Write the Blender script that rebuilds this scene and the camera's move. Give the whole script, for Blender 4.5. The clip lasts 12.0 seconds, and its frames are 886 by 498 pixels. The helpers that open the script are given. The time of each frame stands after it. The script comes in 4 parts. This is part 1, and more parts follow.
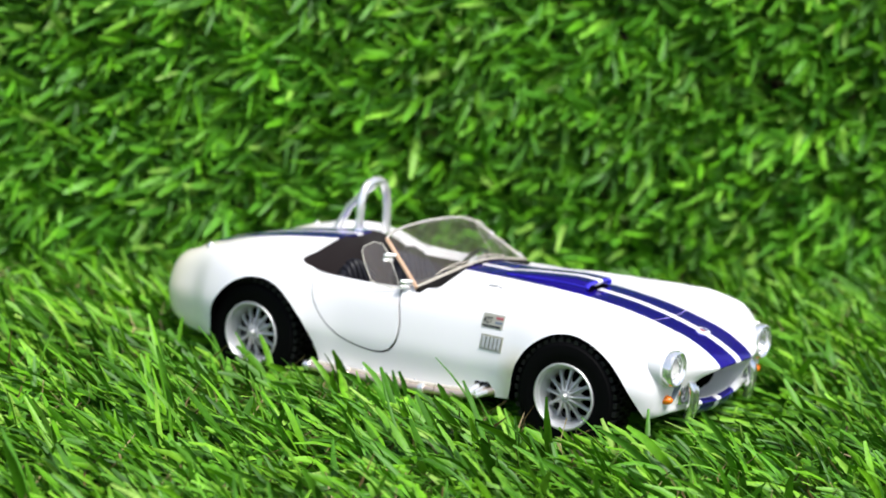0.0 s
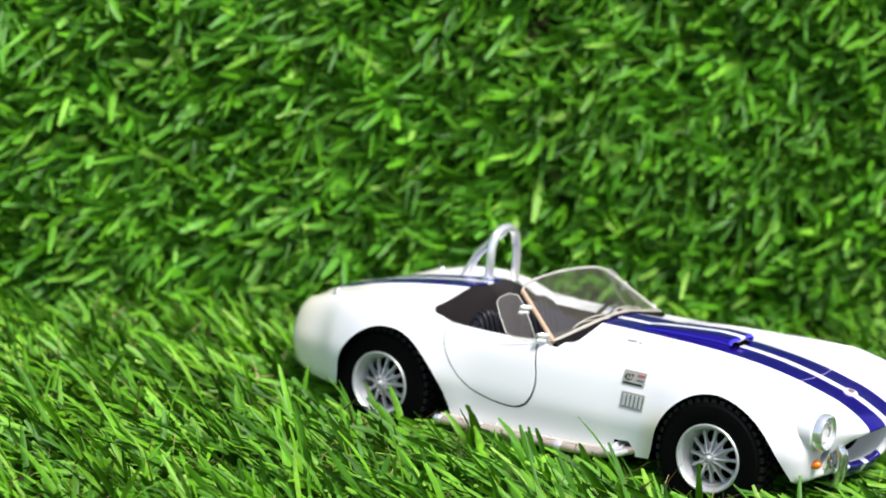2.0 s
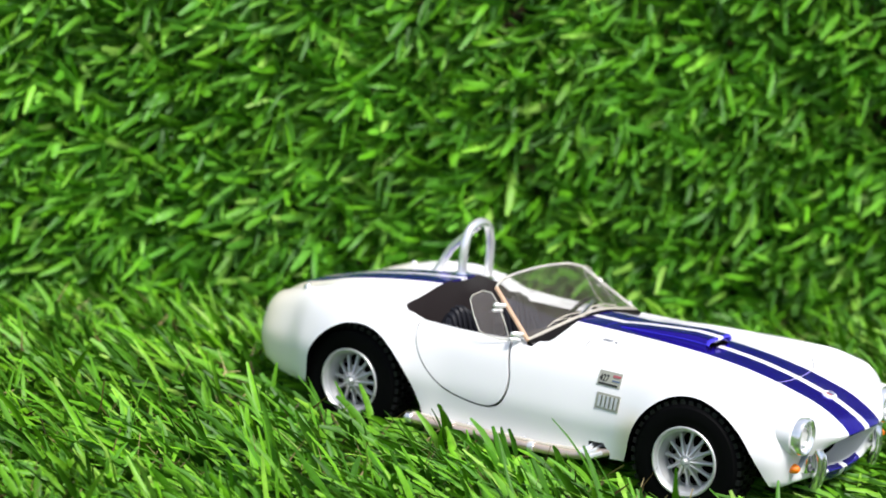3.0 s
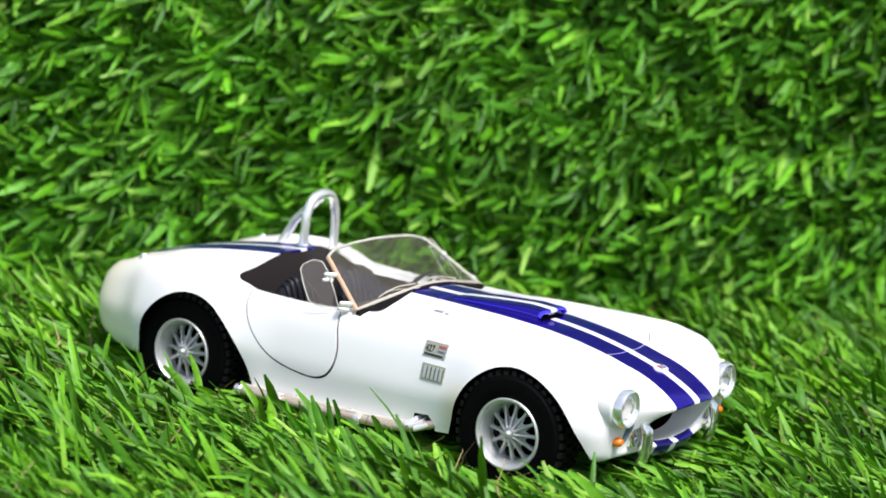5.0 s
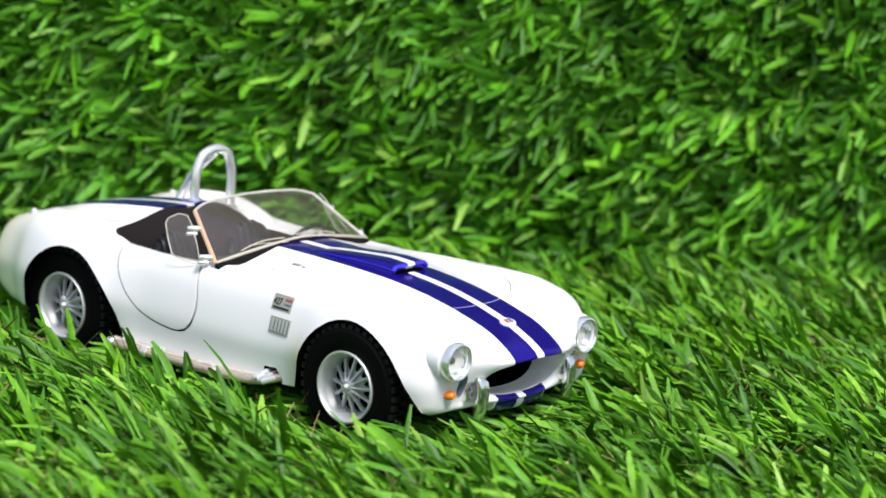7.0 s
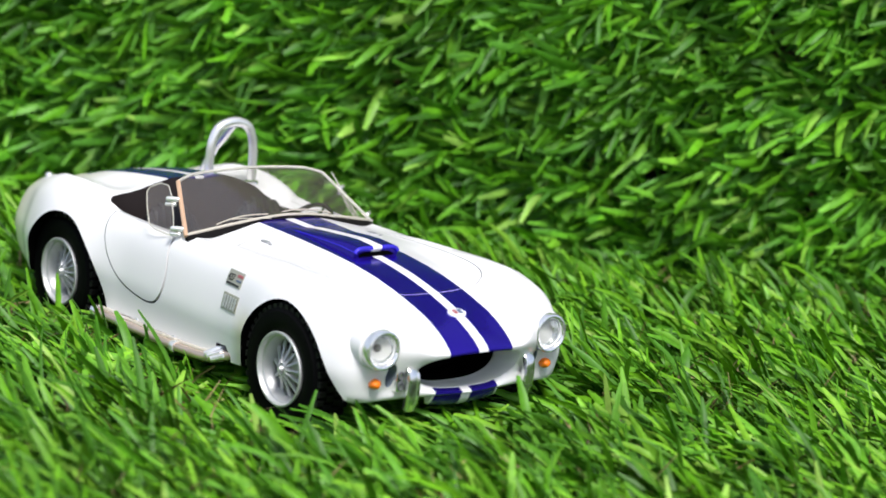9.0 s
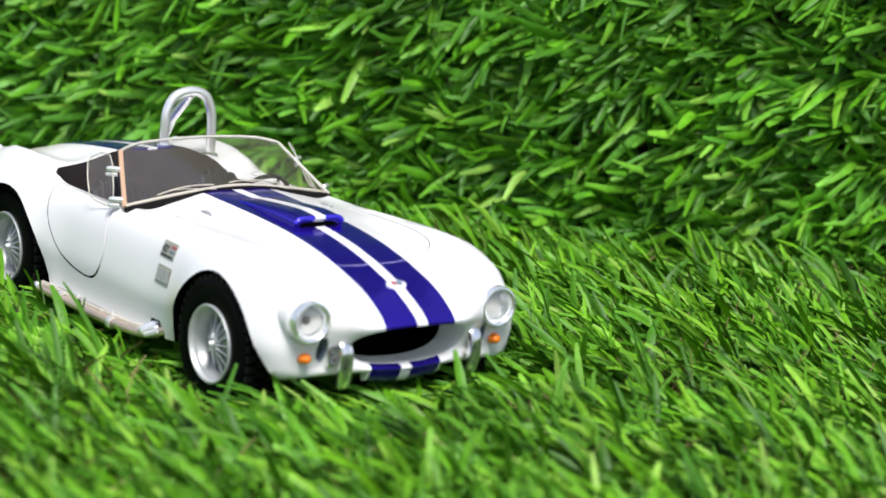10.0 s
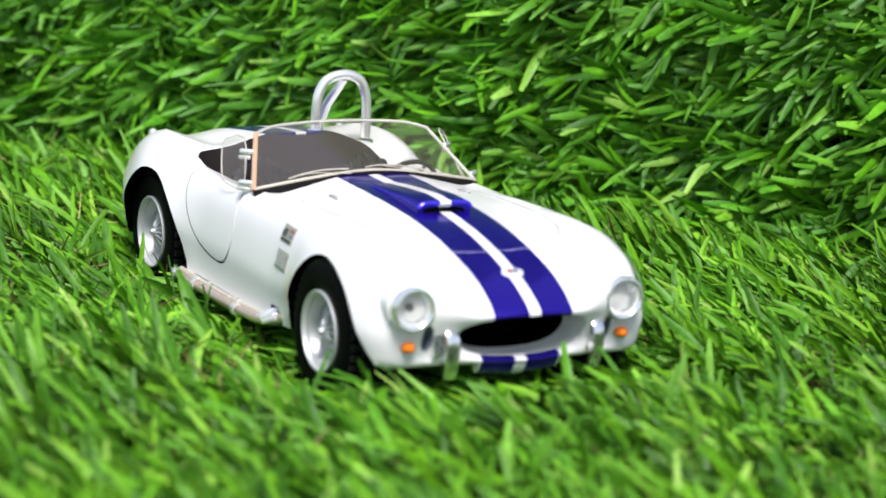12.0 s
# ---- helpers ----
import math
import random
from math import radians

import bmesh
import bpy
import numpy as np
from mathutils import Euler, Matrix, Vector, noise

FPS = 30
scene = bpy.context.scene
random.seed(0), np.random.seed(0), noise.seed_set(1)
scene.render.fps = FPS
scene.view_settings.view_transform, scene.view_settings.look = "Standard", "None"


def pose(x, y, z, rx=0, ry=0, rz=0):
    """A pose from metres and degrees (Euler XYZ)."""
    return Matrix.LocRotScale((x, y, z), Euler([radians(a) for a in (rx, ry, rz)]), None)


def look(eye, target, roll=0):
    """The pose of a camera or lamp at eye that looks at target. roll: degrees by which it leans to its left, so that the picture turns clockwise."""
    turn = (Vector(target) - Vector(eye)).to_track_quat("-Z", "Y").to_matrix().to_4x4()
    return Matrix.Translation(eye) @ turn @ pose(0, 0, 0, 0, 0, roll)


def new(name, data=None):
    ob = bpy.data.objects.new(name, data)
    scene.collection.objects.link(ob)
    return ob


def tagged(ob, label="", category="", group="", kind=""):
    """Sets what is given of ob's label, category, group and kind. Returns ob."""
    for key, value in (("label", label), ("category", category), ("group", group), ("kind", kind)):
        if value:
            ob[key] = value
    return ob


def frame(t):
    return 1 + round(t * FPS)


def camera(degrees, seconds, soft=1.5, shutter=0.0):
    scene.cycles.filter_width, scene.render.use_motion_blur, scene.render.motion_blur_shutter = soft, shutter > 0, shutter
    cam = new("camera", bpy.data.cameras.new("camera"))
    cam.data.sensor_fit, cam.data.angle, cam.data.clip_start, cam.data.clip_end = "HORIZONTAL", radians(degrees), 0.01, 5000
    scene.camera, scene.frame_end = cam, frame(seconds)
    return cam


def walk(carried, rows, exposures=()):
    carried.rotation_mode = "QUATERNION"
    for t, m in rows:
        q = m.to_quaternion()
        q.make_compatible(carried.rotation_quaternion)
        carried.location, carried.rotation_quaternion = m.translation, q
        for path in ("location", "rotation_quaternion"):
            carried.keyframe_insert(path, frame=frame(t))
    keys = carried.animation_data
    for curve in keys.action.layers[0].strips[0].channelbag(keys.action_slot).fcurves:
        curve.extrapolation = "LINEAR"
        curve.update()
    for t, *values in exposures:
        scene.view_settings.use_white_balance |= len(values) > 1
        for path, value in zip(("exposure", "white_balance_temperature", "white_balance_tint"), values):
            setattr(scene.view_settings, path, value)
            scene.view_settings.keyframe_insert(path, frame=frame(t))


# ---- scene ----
MM = 0.001

# ---- camera and walk ----
cam = camera(19.61, 12.0, soft=1.7)
cam.data.dof.use_dof = True
cam.data.dof.focus_distance = 0.441
cam.data.dof.aperture_fstop = 25.0
PATH = [
    (0, (0.25971, -0.41936, 0.12222), (0.10145, -0.17059, 0.06684), 3.19),
    (0.5, (0.25458, -0.41983, 0.12288), (0.09499, -0.17186, 0.06773), 3.03),
    (1, (0.24727, -0.41708, 0.12346), (0.08684, -0.16960, 0.06857), 3.26),
    (1.5, (0.23966, -0.41884, 0.12592), (0.07631, -0.17350, 0.07002), 3.61),
    (2, (0.23614, -0.41735, 0.12716), (0.07393, -0.17107, 0.07209), 3.92),
    (2.5, (0.23132, -0.41016, 0.12755), (0.07180, -0.16288, 0.06921), 4.30),
    (2.7, (0.22977, -0.41055, 0.12920), (0.07136, -0.16250, 0.07108), 4.43),
    (4.3, (0.23878, -0.39078, 0.12319), (0.07607, -0.14492, 0.06768), 5.11),
    (4.5, (0.24404, -0.38818, 0.12239), (0.08218, -0.14169, 0.06721), 5.18),
    (5, (0.25364, -0.38405, 0.12050), (0.09303, -0.13676, 0.06525), 5.06),
    (5.5, (0.26203, -0.37635, 0.11856), (0.10036, -0.13006, 0.06195), 4.92),
    (6, (0.27639, -0.36189, 0.11976), (0.10990, -0.11908, 0.06211), 4.36),
    (6.5, (0.29692, -0.35022, 0.12192), (0.12370, -0.11266, 0.06223), 3.87),
    (7, (0.31399, -0.33720, 0.12287), (0.12703, -0.11068, 0.06178), 3.78),
    (7.5, (0.33944, -0.31106, 0.12256), (0.13740, -0.09848, 0.05939), 3.47),
    (7.7, (0.34662, -0.30135, 0.12385), (0.13629, -0.09751, 0.05895), 3.16),
    (9.3, (0.36567, -0.24868, 0.11889), (0.13410, -0.06908, 0.05474), 4.10),
    (9.5, (0.36637, -0.24082, 0.11677), (0.13155, -0.06610, 0.05096), 3.38),
    (10, (0.36665, -0.22191, 0.11178), (0.12986, -0.04905, 0.04818), 4.06),
    (10.5, (0.36985, -0.20509, 0.10759), (0.12631, -0.04205, 0.04353), 3.50),
    (11, (0.37215, -0.19465, 0.10558), (0.12192, -0.04180, 0.04215), 2.81),
    (11.5, (0.37077, -0.18925, 0.10397), (0.11695, -0.04278, 0.03980), 3.14),
    (12, (0.37254, -0.17825, 0.10523), (0.11233, -0.04339, 0.04119), 3.06),
]
walk(cam, [(t, look(eye, target, roll)) for t, eye, target, roll in PATH],
     exposures=[(0, 0.62), (5.5, 0.60), (7.0, 0.48), (9.5, 0.40), (12, 0.48)])

# ---- world and sun ----
SUN_EL, SUN_AZ = 59.0, 110.0          # height and compass turn of the hazy sun, degrees
world = bpy.data.worlds.new("hazy_sky")
scene.world = world
world.use_nodes = True
wn = world.node_tree
sky = wn.nodes.new("ShaderNodeTexSky")
sky.sky_type = "NISHITA"
sky.sun_disc = False
sky.sun_elevation, sky.sun_rotation = radians(SUN_EL), radians(SUN_AZ)
sky.dust_density, sky.air_density, sky.ozone_density = 2.5, 0.9, 0.6
wn.nodes["Background"].inputs["Strength"].default_value = 0.095
haze = wn.nodes.new("ShaderNodeMix")        # thin bright cloud over the whole sky
haze.data_type = "RGBA"
haze.inputs[0].default_value = 0.19
haze.inputs[7].default_value = (10.0, 11.2, 14.0, 1)
wn.links.new(sky.outputs[0], haze.inputs[6])
wn.links.new(haze.outputs[2], wn.nodes["Background"].inputs["Color"])
sun = new("sun", bpy.data.lights.new("sun", "SUN"))
sun.data.energy, sun.data.angle, sun.data.color = 3.2, radians(16), (1.0, 0.985, 0.965)
sun.matrix_world = look((math.sin(radians(SUN_AZ)) * math.cos(radians(SUN_EL)), math.cos(radians(SUN_AZ)) * math.cos(radians(SUN_EL)), math.sin(radians(SUN_EL))), (0, 0, 0))


# ---- materials ----
def material(name, color, rough=0.5, metal=0.0, spec=0.5, coat=0.0, trans=0.0, ior=1.45):
    m = bpy.data.materials.new(name)
    m.use_nodes = True
    b = m.node_tree.nodes["Principled BSDF"]
    b.inputs["Base Color"].default_value = (*color, 1)
    b.inputs["Roughness"].default_value = rough
    b.inputs["Metallic"].default_value = metal
    b.inputs["Specular IOR Level"].default_value = spec
    b.inputs["Coat Weight"].default_value = coat
    b.inputs["Coat Roughness"].default_value = 0.12
    b.inputs["Transmission Weight"].default_value = trans
    b.inputs["IOR"].default_value = ior
    return m


def node(m, kind, **values):
    n = m.node_tree.nodes.new(kind)
    for key, value in values.items():
        n.inputs[key.replace("_", " ")].default_value = value
    return n


def link(m, a, b):
    m.node_tree.links.new(a, b)


def math_node(m, op, a, b=None, c=None):
    n = m.node_tree.nodes.new("ShaderNodeMath")
    n.operation = op
    for i, v in enumerate((a, b, c)):
        if v is None:
            continue
        if isinstance(v, (int, float)):
            n.inputs[i].default_value = v
        else:
            link(m, v, n.inputs[i])
    return n.outputs[0]


def mix_color(m, fac, a, b):
    n = m.node_tree.nodes.new("ShaderNodeMix")
    n.data_type = "RGBA"
    for s, v in ((0, fac), (6, a), (7, b)):
        if isinstance(v, (int, float)):
            n.inputs[s].default_value = v
        elif isinstance(v, tuple):
            n.inputs[s].default_value = (*v, 1)
        else:
            link(m, v, n.inputs[s])
    return n.outputs[2]


def roughen(m, scale, lo, hi, bump=0.0, distance=0.0002):
    """Uneven gloss, and a fine relief, at two scales."""
    b = m.node_tree.nodes["Principled BSDF"]
    co = m.node_tree.nodes.new("ShaderNodeTexCoord").outputs["Object"]
    a = node(m, "ShaderNodeTexNoise", Scale=scale, Detail=6.0)
    link(m, co, a.inputs["Vector"])
    r = node(m, "ShaderNodeMapRange", To_Min=lo, To_Max=hi)
    link(m, a.outputs["Fac"], r.inputs["Value"])
    link(m, r.outputs[0], b.inputs["Roughness"])
    if bump:
        f = node(m, "ShaderNodeTexNoise", Scale=scale * 6, Detail=4.0)
        link(m, co, f.inputs["Vector"])
        n = node(m, "ShaderNodeBump", Strength=bump, Distance=distance)
        link(m, f.outputs["Fac"], n.inputs["Height"])
        link(m, n.outputs[0], b.inputs["Normal"])
    return m


def striped_paint(name, white, blue):
    """White lacquer with two blue racing stripes along the car, told by the car's own coordinates."""
    m = material(name, white, 0.32, spec=0.4, coat=0.15)
    m.node_tree.nodes["Principled BSDF"].inputs["Coat Roughness"].default_value = 0.07
    b = m.node_tree.nodes["Principled BSDF"]
    co = m.node_tree.nodes.new("ShaderNodeTexCoord").outputs["Object"]
    sep = m.node_tree.nodes.new("ShaderNodeSeparateXYZ")
    link(m, co, sep.inputs[0])
    off = math_node(m, "ABSOLUTE", sep.outputs["Y"])
    inner = math_node(m, "GREATER_THAN", off, 0.95 * MM)
    outer = math_node(m, "LESS_THAN", off, 6.45 * MM)
    both = math_node(m, "MULTIPLY", inner, outer)
    high = math_node(m, "GREATER_THAN", sep.outputs["Z"], 6.0 * MM)
    band = math_node(m, "MULTIPLY", both, high)
    wear = node(m, "ShaderNodeTexNoise", Scale=90.0, Detail=5.0)
    link(m, co, wear.inputs["Vector"])
    cream = mix_color(m, math_node(m, "MULTIPLY", wear.outputs["Fac"], 0.15), white, (0.8, 0.77, 0.68))
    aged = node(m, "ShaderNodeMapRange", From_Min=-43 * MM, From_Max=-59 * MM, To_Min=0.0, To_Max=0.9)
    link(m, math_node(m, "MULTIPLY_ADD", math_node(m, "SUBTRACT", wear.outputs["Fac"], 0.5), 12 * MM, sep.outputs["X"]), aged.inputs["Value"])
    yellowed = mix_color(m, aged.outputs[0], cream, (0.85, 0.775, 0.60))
    rub = node(m, "ShaderNodeMapRange", From_Min=21.0 * MM, From_Max=24.6 * MM, To_Min=0.0, To_Max=1.0)
    link(m, math_node(m, "MULTIPLY_ADD", math_node(m, "SUBTRACT", wear.outputs["Fac"], 0.5), 5 * MM, sep.outputs["X"]), rub.inputs["Value"])
    below = node(m, "ShaderNodeMapRange", From_Min=19 * MM, From_Max=14 * MM, To_Min=0.0, To_Max=0.7)
    link(m, sep.outputs["Z"], below.inputs["Value"])
    rear = math_node(m, "LESS_THAN", sep.outputs["X"], 30 * MM)
    stain = math_node(m, "MULTIPLY", math_node(m, "MULTIPLY", rub.outputs[0], below.outputs[0]), rear)
    yellowed = mix_color(m, stain, yellowed, (0.74, 0.62, 0.42))
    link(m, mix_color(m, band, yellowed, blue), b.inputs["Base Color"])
    link(m, math_node(m, "MULTIPLY", band, 0.62), b.inputs["Metallic"])
    peel = node(m, "ShaderNodeTexNoise", Scale=700.0, Detail=2.0)
    link(m, co, peel.inputs["Vector"])
    bump = node(m, "ShaderNodeBump", Strength=0.06, Distance=0.0001)
    link(m, peel.outputs["Fac"], bump.inputs["Height"])
    link(m, bump.outputs[0], b.inputs["Normal"])
    r = node(m, "ShaderNodeMapRange", To_Min=0.12, To_Max=0.26)
    link(m, wear.outputs["Fac"], r.inputs["Value"])
    link(m, r.outputs[0], b.inputs["Roughness"])
    return m


def grass_material(name, ramp, tip_light):
    """Plastic turf fibre: its colour differs from blade to blade, and light shines through."""
    m = bpy.data.materials.new(name)
    m.use_nodes = True
    b = m.node_tree.nodes["Principled BSDF"]
    geo = m.node_tree.nodes.new("ShaderNodeNewGeometry")
    cr = m.node_tree.nodes.new("ShaderNodeValToRGB")
    while len(cr.color_ramp.elements) < len(ramp):
        cr.color_ramp.elements.new(0.5)
    for e, (p, c) in zip(cr.color_ramp.elements, ramp):
        e.position, e.color = p, (*c, 1)
    link(m, geo.outputs["Random Per Island"], cr.inputs[0])
    co = m.node_tree.nodes.new("ShaderNodeTexCoord").outputs["Object"]
    patch = node(m, "ShaderNodeTexNoise", Scale=70.0, Detail=3.0)
    link(m, co, patch.inputs["Vector"])
    grain = node(m, "ShaderNodeTexNoise", Scale=900.0, Detail=3.0)
    link(m, co, grain.inputs["Vector"])
    hue = m.node_tree.nodes.new("ShaderNodeHueSaturation")
    v = node(m, "ShaderNodeMapRange", From_Min=0.3, From_Max=0.7, To_Min=0.62, To_Max=1.32)
    link(m, patch.outputs["Fac"], v.inputs["Value"])
    g = node(m, "ShaderNodeMapRange", From_Min=0.3, From_Max=0.7, To_Min=0.85, To_Max=1.15)
    link(m, grain.outputs["Fac"], g.inputs["Value"])
    link(m, math_node(m, "MULTIPLY", v.outputs[0], g.outputs[0]), hue.inputs["Value"])
    link(m, cr.outputs[0], hue.inputs["Color"])
    link(m, hue.outputs[0], b.inputs["Base Color"])
    b.inputs["Roughness"].default_value = 0.46
    b.inputs["Specular IOR Level"].default_value = 0.25
    t = m.node_tree.nodes.new("ShaderNodeBsdfTranslucent")
    link(m, hue.outputs[0], t.inputs["Color"])
    mix = m.node_tree.nodes.new("ShaderNodeMixShader")
    mix.inputs[0].default_value = tip_light
    link(m, b.outputs[0], mix.inputs[1])
    link(m, t.outputs[0], mix.inputs[2])
    link(m, mix.outputs[0], m.node_tree.nodes["Material Output"].inputs["Surface"])
    return m


WHITE, BLUE = (0.825, 0.808, 0.818), (0.022, 0.009, 0.30)
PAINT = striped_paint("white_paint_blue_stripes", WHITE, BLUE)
PLAIN = roughen(material("white_paint", WHITE, 0.32, coat=0.4), 90, 0.25, 0.42, 0.05, 0.0001)
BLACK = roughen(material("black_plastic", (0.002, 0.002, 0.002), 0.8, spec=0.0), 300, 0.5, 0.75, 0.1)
CAST = roughen(material("dull_cast_silver", (0.46, 0.45, 0.40), 0.4, 0.55), 500, 0.3, 0.5, 0.1, 0.00005)
RUBBER = roughen(material("tyre_rubber", (0.0022, 0.0022, 0.0024), 0.65, spec=0.06), 400, 0.45, 0.7, 0.2)
TREAD = roughen(material("tread_rubber", (0.007, 0.0065, 0.007), 0.5, spec=0.35), 400, 0.45, 0.7, 0.2)
CABIN = roughen(material("dark_brown_cabin_plastic", (0.030, 0.024, 0.024), 0.4, spec=0.35), 300, 0.28, 0.45, 0.1)
SEATS = roughen(material("dark_seat_plastic", (0.010, 0.010, 0.014), 0.45, spec=0.22), 300, 0.35, 0.55, 0.15)
CHROME = roughen(material("chrome_plating", (0.90, 0.90, 0.89), 0.14, 0.96), 400, 0.08, 0.22, 0.03, 0.00005)
SILVER = roughen(material("silver_wheel_paint", (0.60, 0.60, 0.60), 0.45, 0.6), 500, 0.38, 0.55, 0.05, 0.00005)
WARM = roughen(material("warm_silver_plating", (0.64, 0.58, 0.48), 0.3, 0.3), 400, 0.18, 0.32, 0.04, 0.00005)
PIPE = roughen(material("pale_plated_pipe", (0.64, 0.51, 0.42), 0.25, 0.6), 400, 0.12, 0.28, 0.05, 0.00005)
EDGE = roughen(material("milky_clear_edge", (0.86, 0.83, 0.74), 0.2, trans=0.55, ior=1.3), 300, 0.15, 0.3)
COPPER = roughen(material("tan_painted_edge", (0.62, 0.40, 0.26), 0.4, 0.15), 300, 0.3, 0.5, 0.05, 0.00005)


# lighter stripe blue: the sun's highlight on rounded edges, put into the colour
HIGHLIGHT_BLUE = striped_paint("blue_paint_with_highlight", WHITE, (0.075, 0.055, 0.80))


def clear_pane(name, veil, tint=(0.95, 0.96, 0.95)):
    """Thin clear plastic: it lets light straight through, mirrors at a slant and has a faint milky veil."""
    m = bpy.data.materials.new(name)
    m.use_nodes = True
    nt = m.node_tree
    nt.nodes.remove(nt.nodes["Principled BSDF"])
    clear, gloss, milk = (nt.nodes.new(k) for k in ("ShaderNodeBsdfTransparent", "ShaderNodeBsdfGlossy", "ShaderNodeBsdfDiffuse"))
    clear.inputs["Color"].default_value = (*tint, 1)
    gloss.inputs["Roughness"].default_value = 0.06
    milk.inputs["Color"].default_value = (0.63, 0.535, 0.46, 1)
    slant = nt.nodes.new("ShaderNodeLayerWeight")
    smear = node(m, "ShaderNodeTexNoise", Scale=220.0, Detail=4.0)
    link(m, nt.nodes.new("ShaderNodeTexCoord").outputs["Object"], smear.inputs["Vector"])
    one, two = nt.nodes.new("ShaderNodeMixShader"), nt.nodes.new("ShaderNodeMixShader")
    link(m, math_node(m, "MULTIPLY_ADD", smear.outputs["Fac"], veil * 0.5, veil * 0.75), one.inputs[0])
    link(m, clear.outputs[0], one.inputs[1]), link(m, milk.outputs[0], one.inputs[2])
    link(m, math_node(m, "MULTIPLY_ADD", math_node(m, "POWER", slant.outputs["Facing"], 4.0), 0.8, 0.035), two.inputs[0])
    link(m, one.outputs[0], two.inputs[1]), link(m, gloss.outputs[0], two.inputs[2])
    link(m, two.outputs[0], nt.nodes["Material Output"].inputs["Surface"])
    return m


GLASS = clear_pane("clear_plastic_pane", 0.036, (0.965, 0.965, 0.955))
WING = clear_pane("clear_wing_pane", 0.05, (0.96, 0.96, 0.95))
LENS = clear_pane("headlamp_lens", 0.04)
BAR = roughen(material("bright_plating", (0.93, 0.92, 0.90), 0.2, 0.7), 300, 0.12, 0.24, 0.05, 0.00005)
BOWL = roughen(material("white_reflector", (0.85, 0.86, 0.87), 0.3, 0.1), 400, 0.22, 0.4)
AMBER = roughen(material("amber_lens", (0.95, 0.22, 0.01), 0.25, coat=0.5), 400, 0.2, 0.3)
DUCT = material("grey_blue_recess", (0.22, 0.27, 0.33), 0.5)
GREY = roughen(material("silver_print", (0.37, 0.365, 0.30), 0.4, 0.2), 300, 0.3, 0.5)
SEAM = striped_paint("grey_seam", (0.30, 0.30, 0.31), (0.20, 0.18, 0.90))
REFLECTOR = roughen(material("dull_plated_reflector", (0.70, 0.72, 0.75), 0.3, 0.75), 400, 0.16, 0.3)
BULB = material("dark_grey_bulb", (0.11, 0.115, 0.13), 0.35)
SEAL = roughen(material("black_rubber_seal", (0.010, 0.009, 0.009), 0.6, spec=0.04), 300, 0.4, 0.6)
BEZEL = roughen(material("pale_plating", (0.90, 0.90, 0.89), 0.14, 0.8), 400, 0.08, 0.22, 0.03, 0.00005)
SLOT = material("dark_olive_slot", (0.13, 0.14, 0.10), 0.5)
LATCH = roughen(material("dull_grey_latch", (0.40, 0.40, 0.41), 0.4, 0.4), 300, 0.3, 0.5)
PRINT_BLACK = material("black_print", (0.02, 0.02, 0.02), 0.45)
PRINT_RED = material("red_print", (0.34, 0.09, 0.10), 0.45)
PRINT_BLUE = material("blue_print", (0.10, 0.14, 0.22), 0.45)
GRASS = grass_material("turf_blades", [(0.0, (0.026, 0.098, 0.002)), (0.18, (0.048, 0.165, 0.005)), (0.34, (0.062, 0.195, 0.014)), (0.5, (0.091, 0.272, 0.006)), (0.68, (0.134, 0.345, 0.010)), (0.80, (0.108, 0.295, 0.026)), (0.94, (0.185, 0.405, 0.022)), (1.0, (0.250, 0.410, 0.070))], 0.06)
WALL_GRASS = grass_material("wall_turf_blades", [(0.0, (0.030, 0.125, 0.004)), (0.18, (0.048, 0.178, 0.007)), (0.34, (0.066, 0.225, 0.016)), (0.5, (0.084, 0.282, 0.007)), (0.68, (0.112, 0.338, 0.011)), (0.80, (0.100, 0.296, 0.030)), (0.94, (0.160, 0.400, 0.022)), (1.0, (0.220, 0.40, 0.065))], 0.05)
THATCH = grass_material("dry_curled_fibres", [(0.0, (0.03, 0.02, 0.007)), (0.5, (0.14, 0.10, 0.035)), (1.0, (0.42, 0.34, 0.16))], 0.1)
WALL_THATCH = grass_material("brown_curled_fibres", [(0.0, (0.012, 0.008, 0.003)), (0.6, (0.075, 0.042, 0.017)), (1.0, (0.30, 0.20, 0.10))], 0.05)
SOIL = roughen(material("turf_backing", (0.006, 0.008, 0.004), 0.95), 60, 0.8, 1.0, 0.6, 0.002)


def lawn_far(name):
    """Turf too far from the subject to tell its blades apart."""
    m = material(name, (0.05, 0.14, 0.02), 0.8)
    co = m.node_tree.nodes.new("ShaderNodeTexCoord").outputs["Object"]
    a, b = node(m, "ShaderNodeTexNoise", Scale=250.0, Detail=5.0), node(m, "ShaderNodeTexNoise", Scale=6.0, Detail=3.0)
    link(m, co, a.inputs["Vector"]), link(m, co, b.inputs["Vector"])
    c = mix_color(m, a.outputs["Fac"], (0.01, 0.05, 0.006), (0.10, 0.24, 0.03))
    d = mix_color(m, math_node(m, "MULTIPLY", b.outputs["Fac"], 0.5), c, (0.02, 0.07, 0.01))
    link(m, d, m.node_tree.nodes["Principled BSDF"].inputs["Base Color"])
    bump = node(m, "ShaderNodeBump", Strength=1.0, Distance=0.004)
    link(m, a.outputs["Fac"], bump.inputs["Height"])
    link(m, bump.outputs[0], m.node_tree.nodes["Principled BSDF"].inputs["Normal"])
    return m


LAWN = lawn_far("turf_sheet")


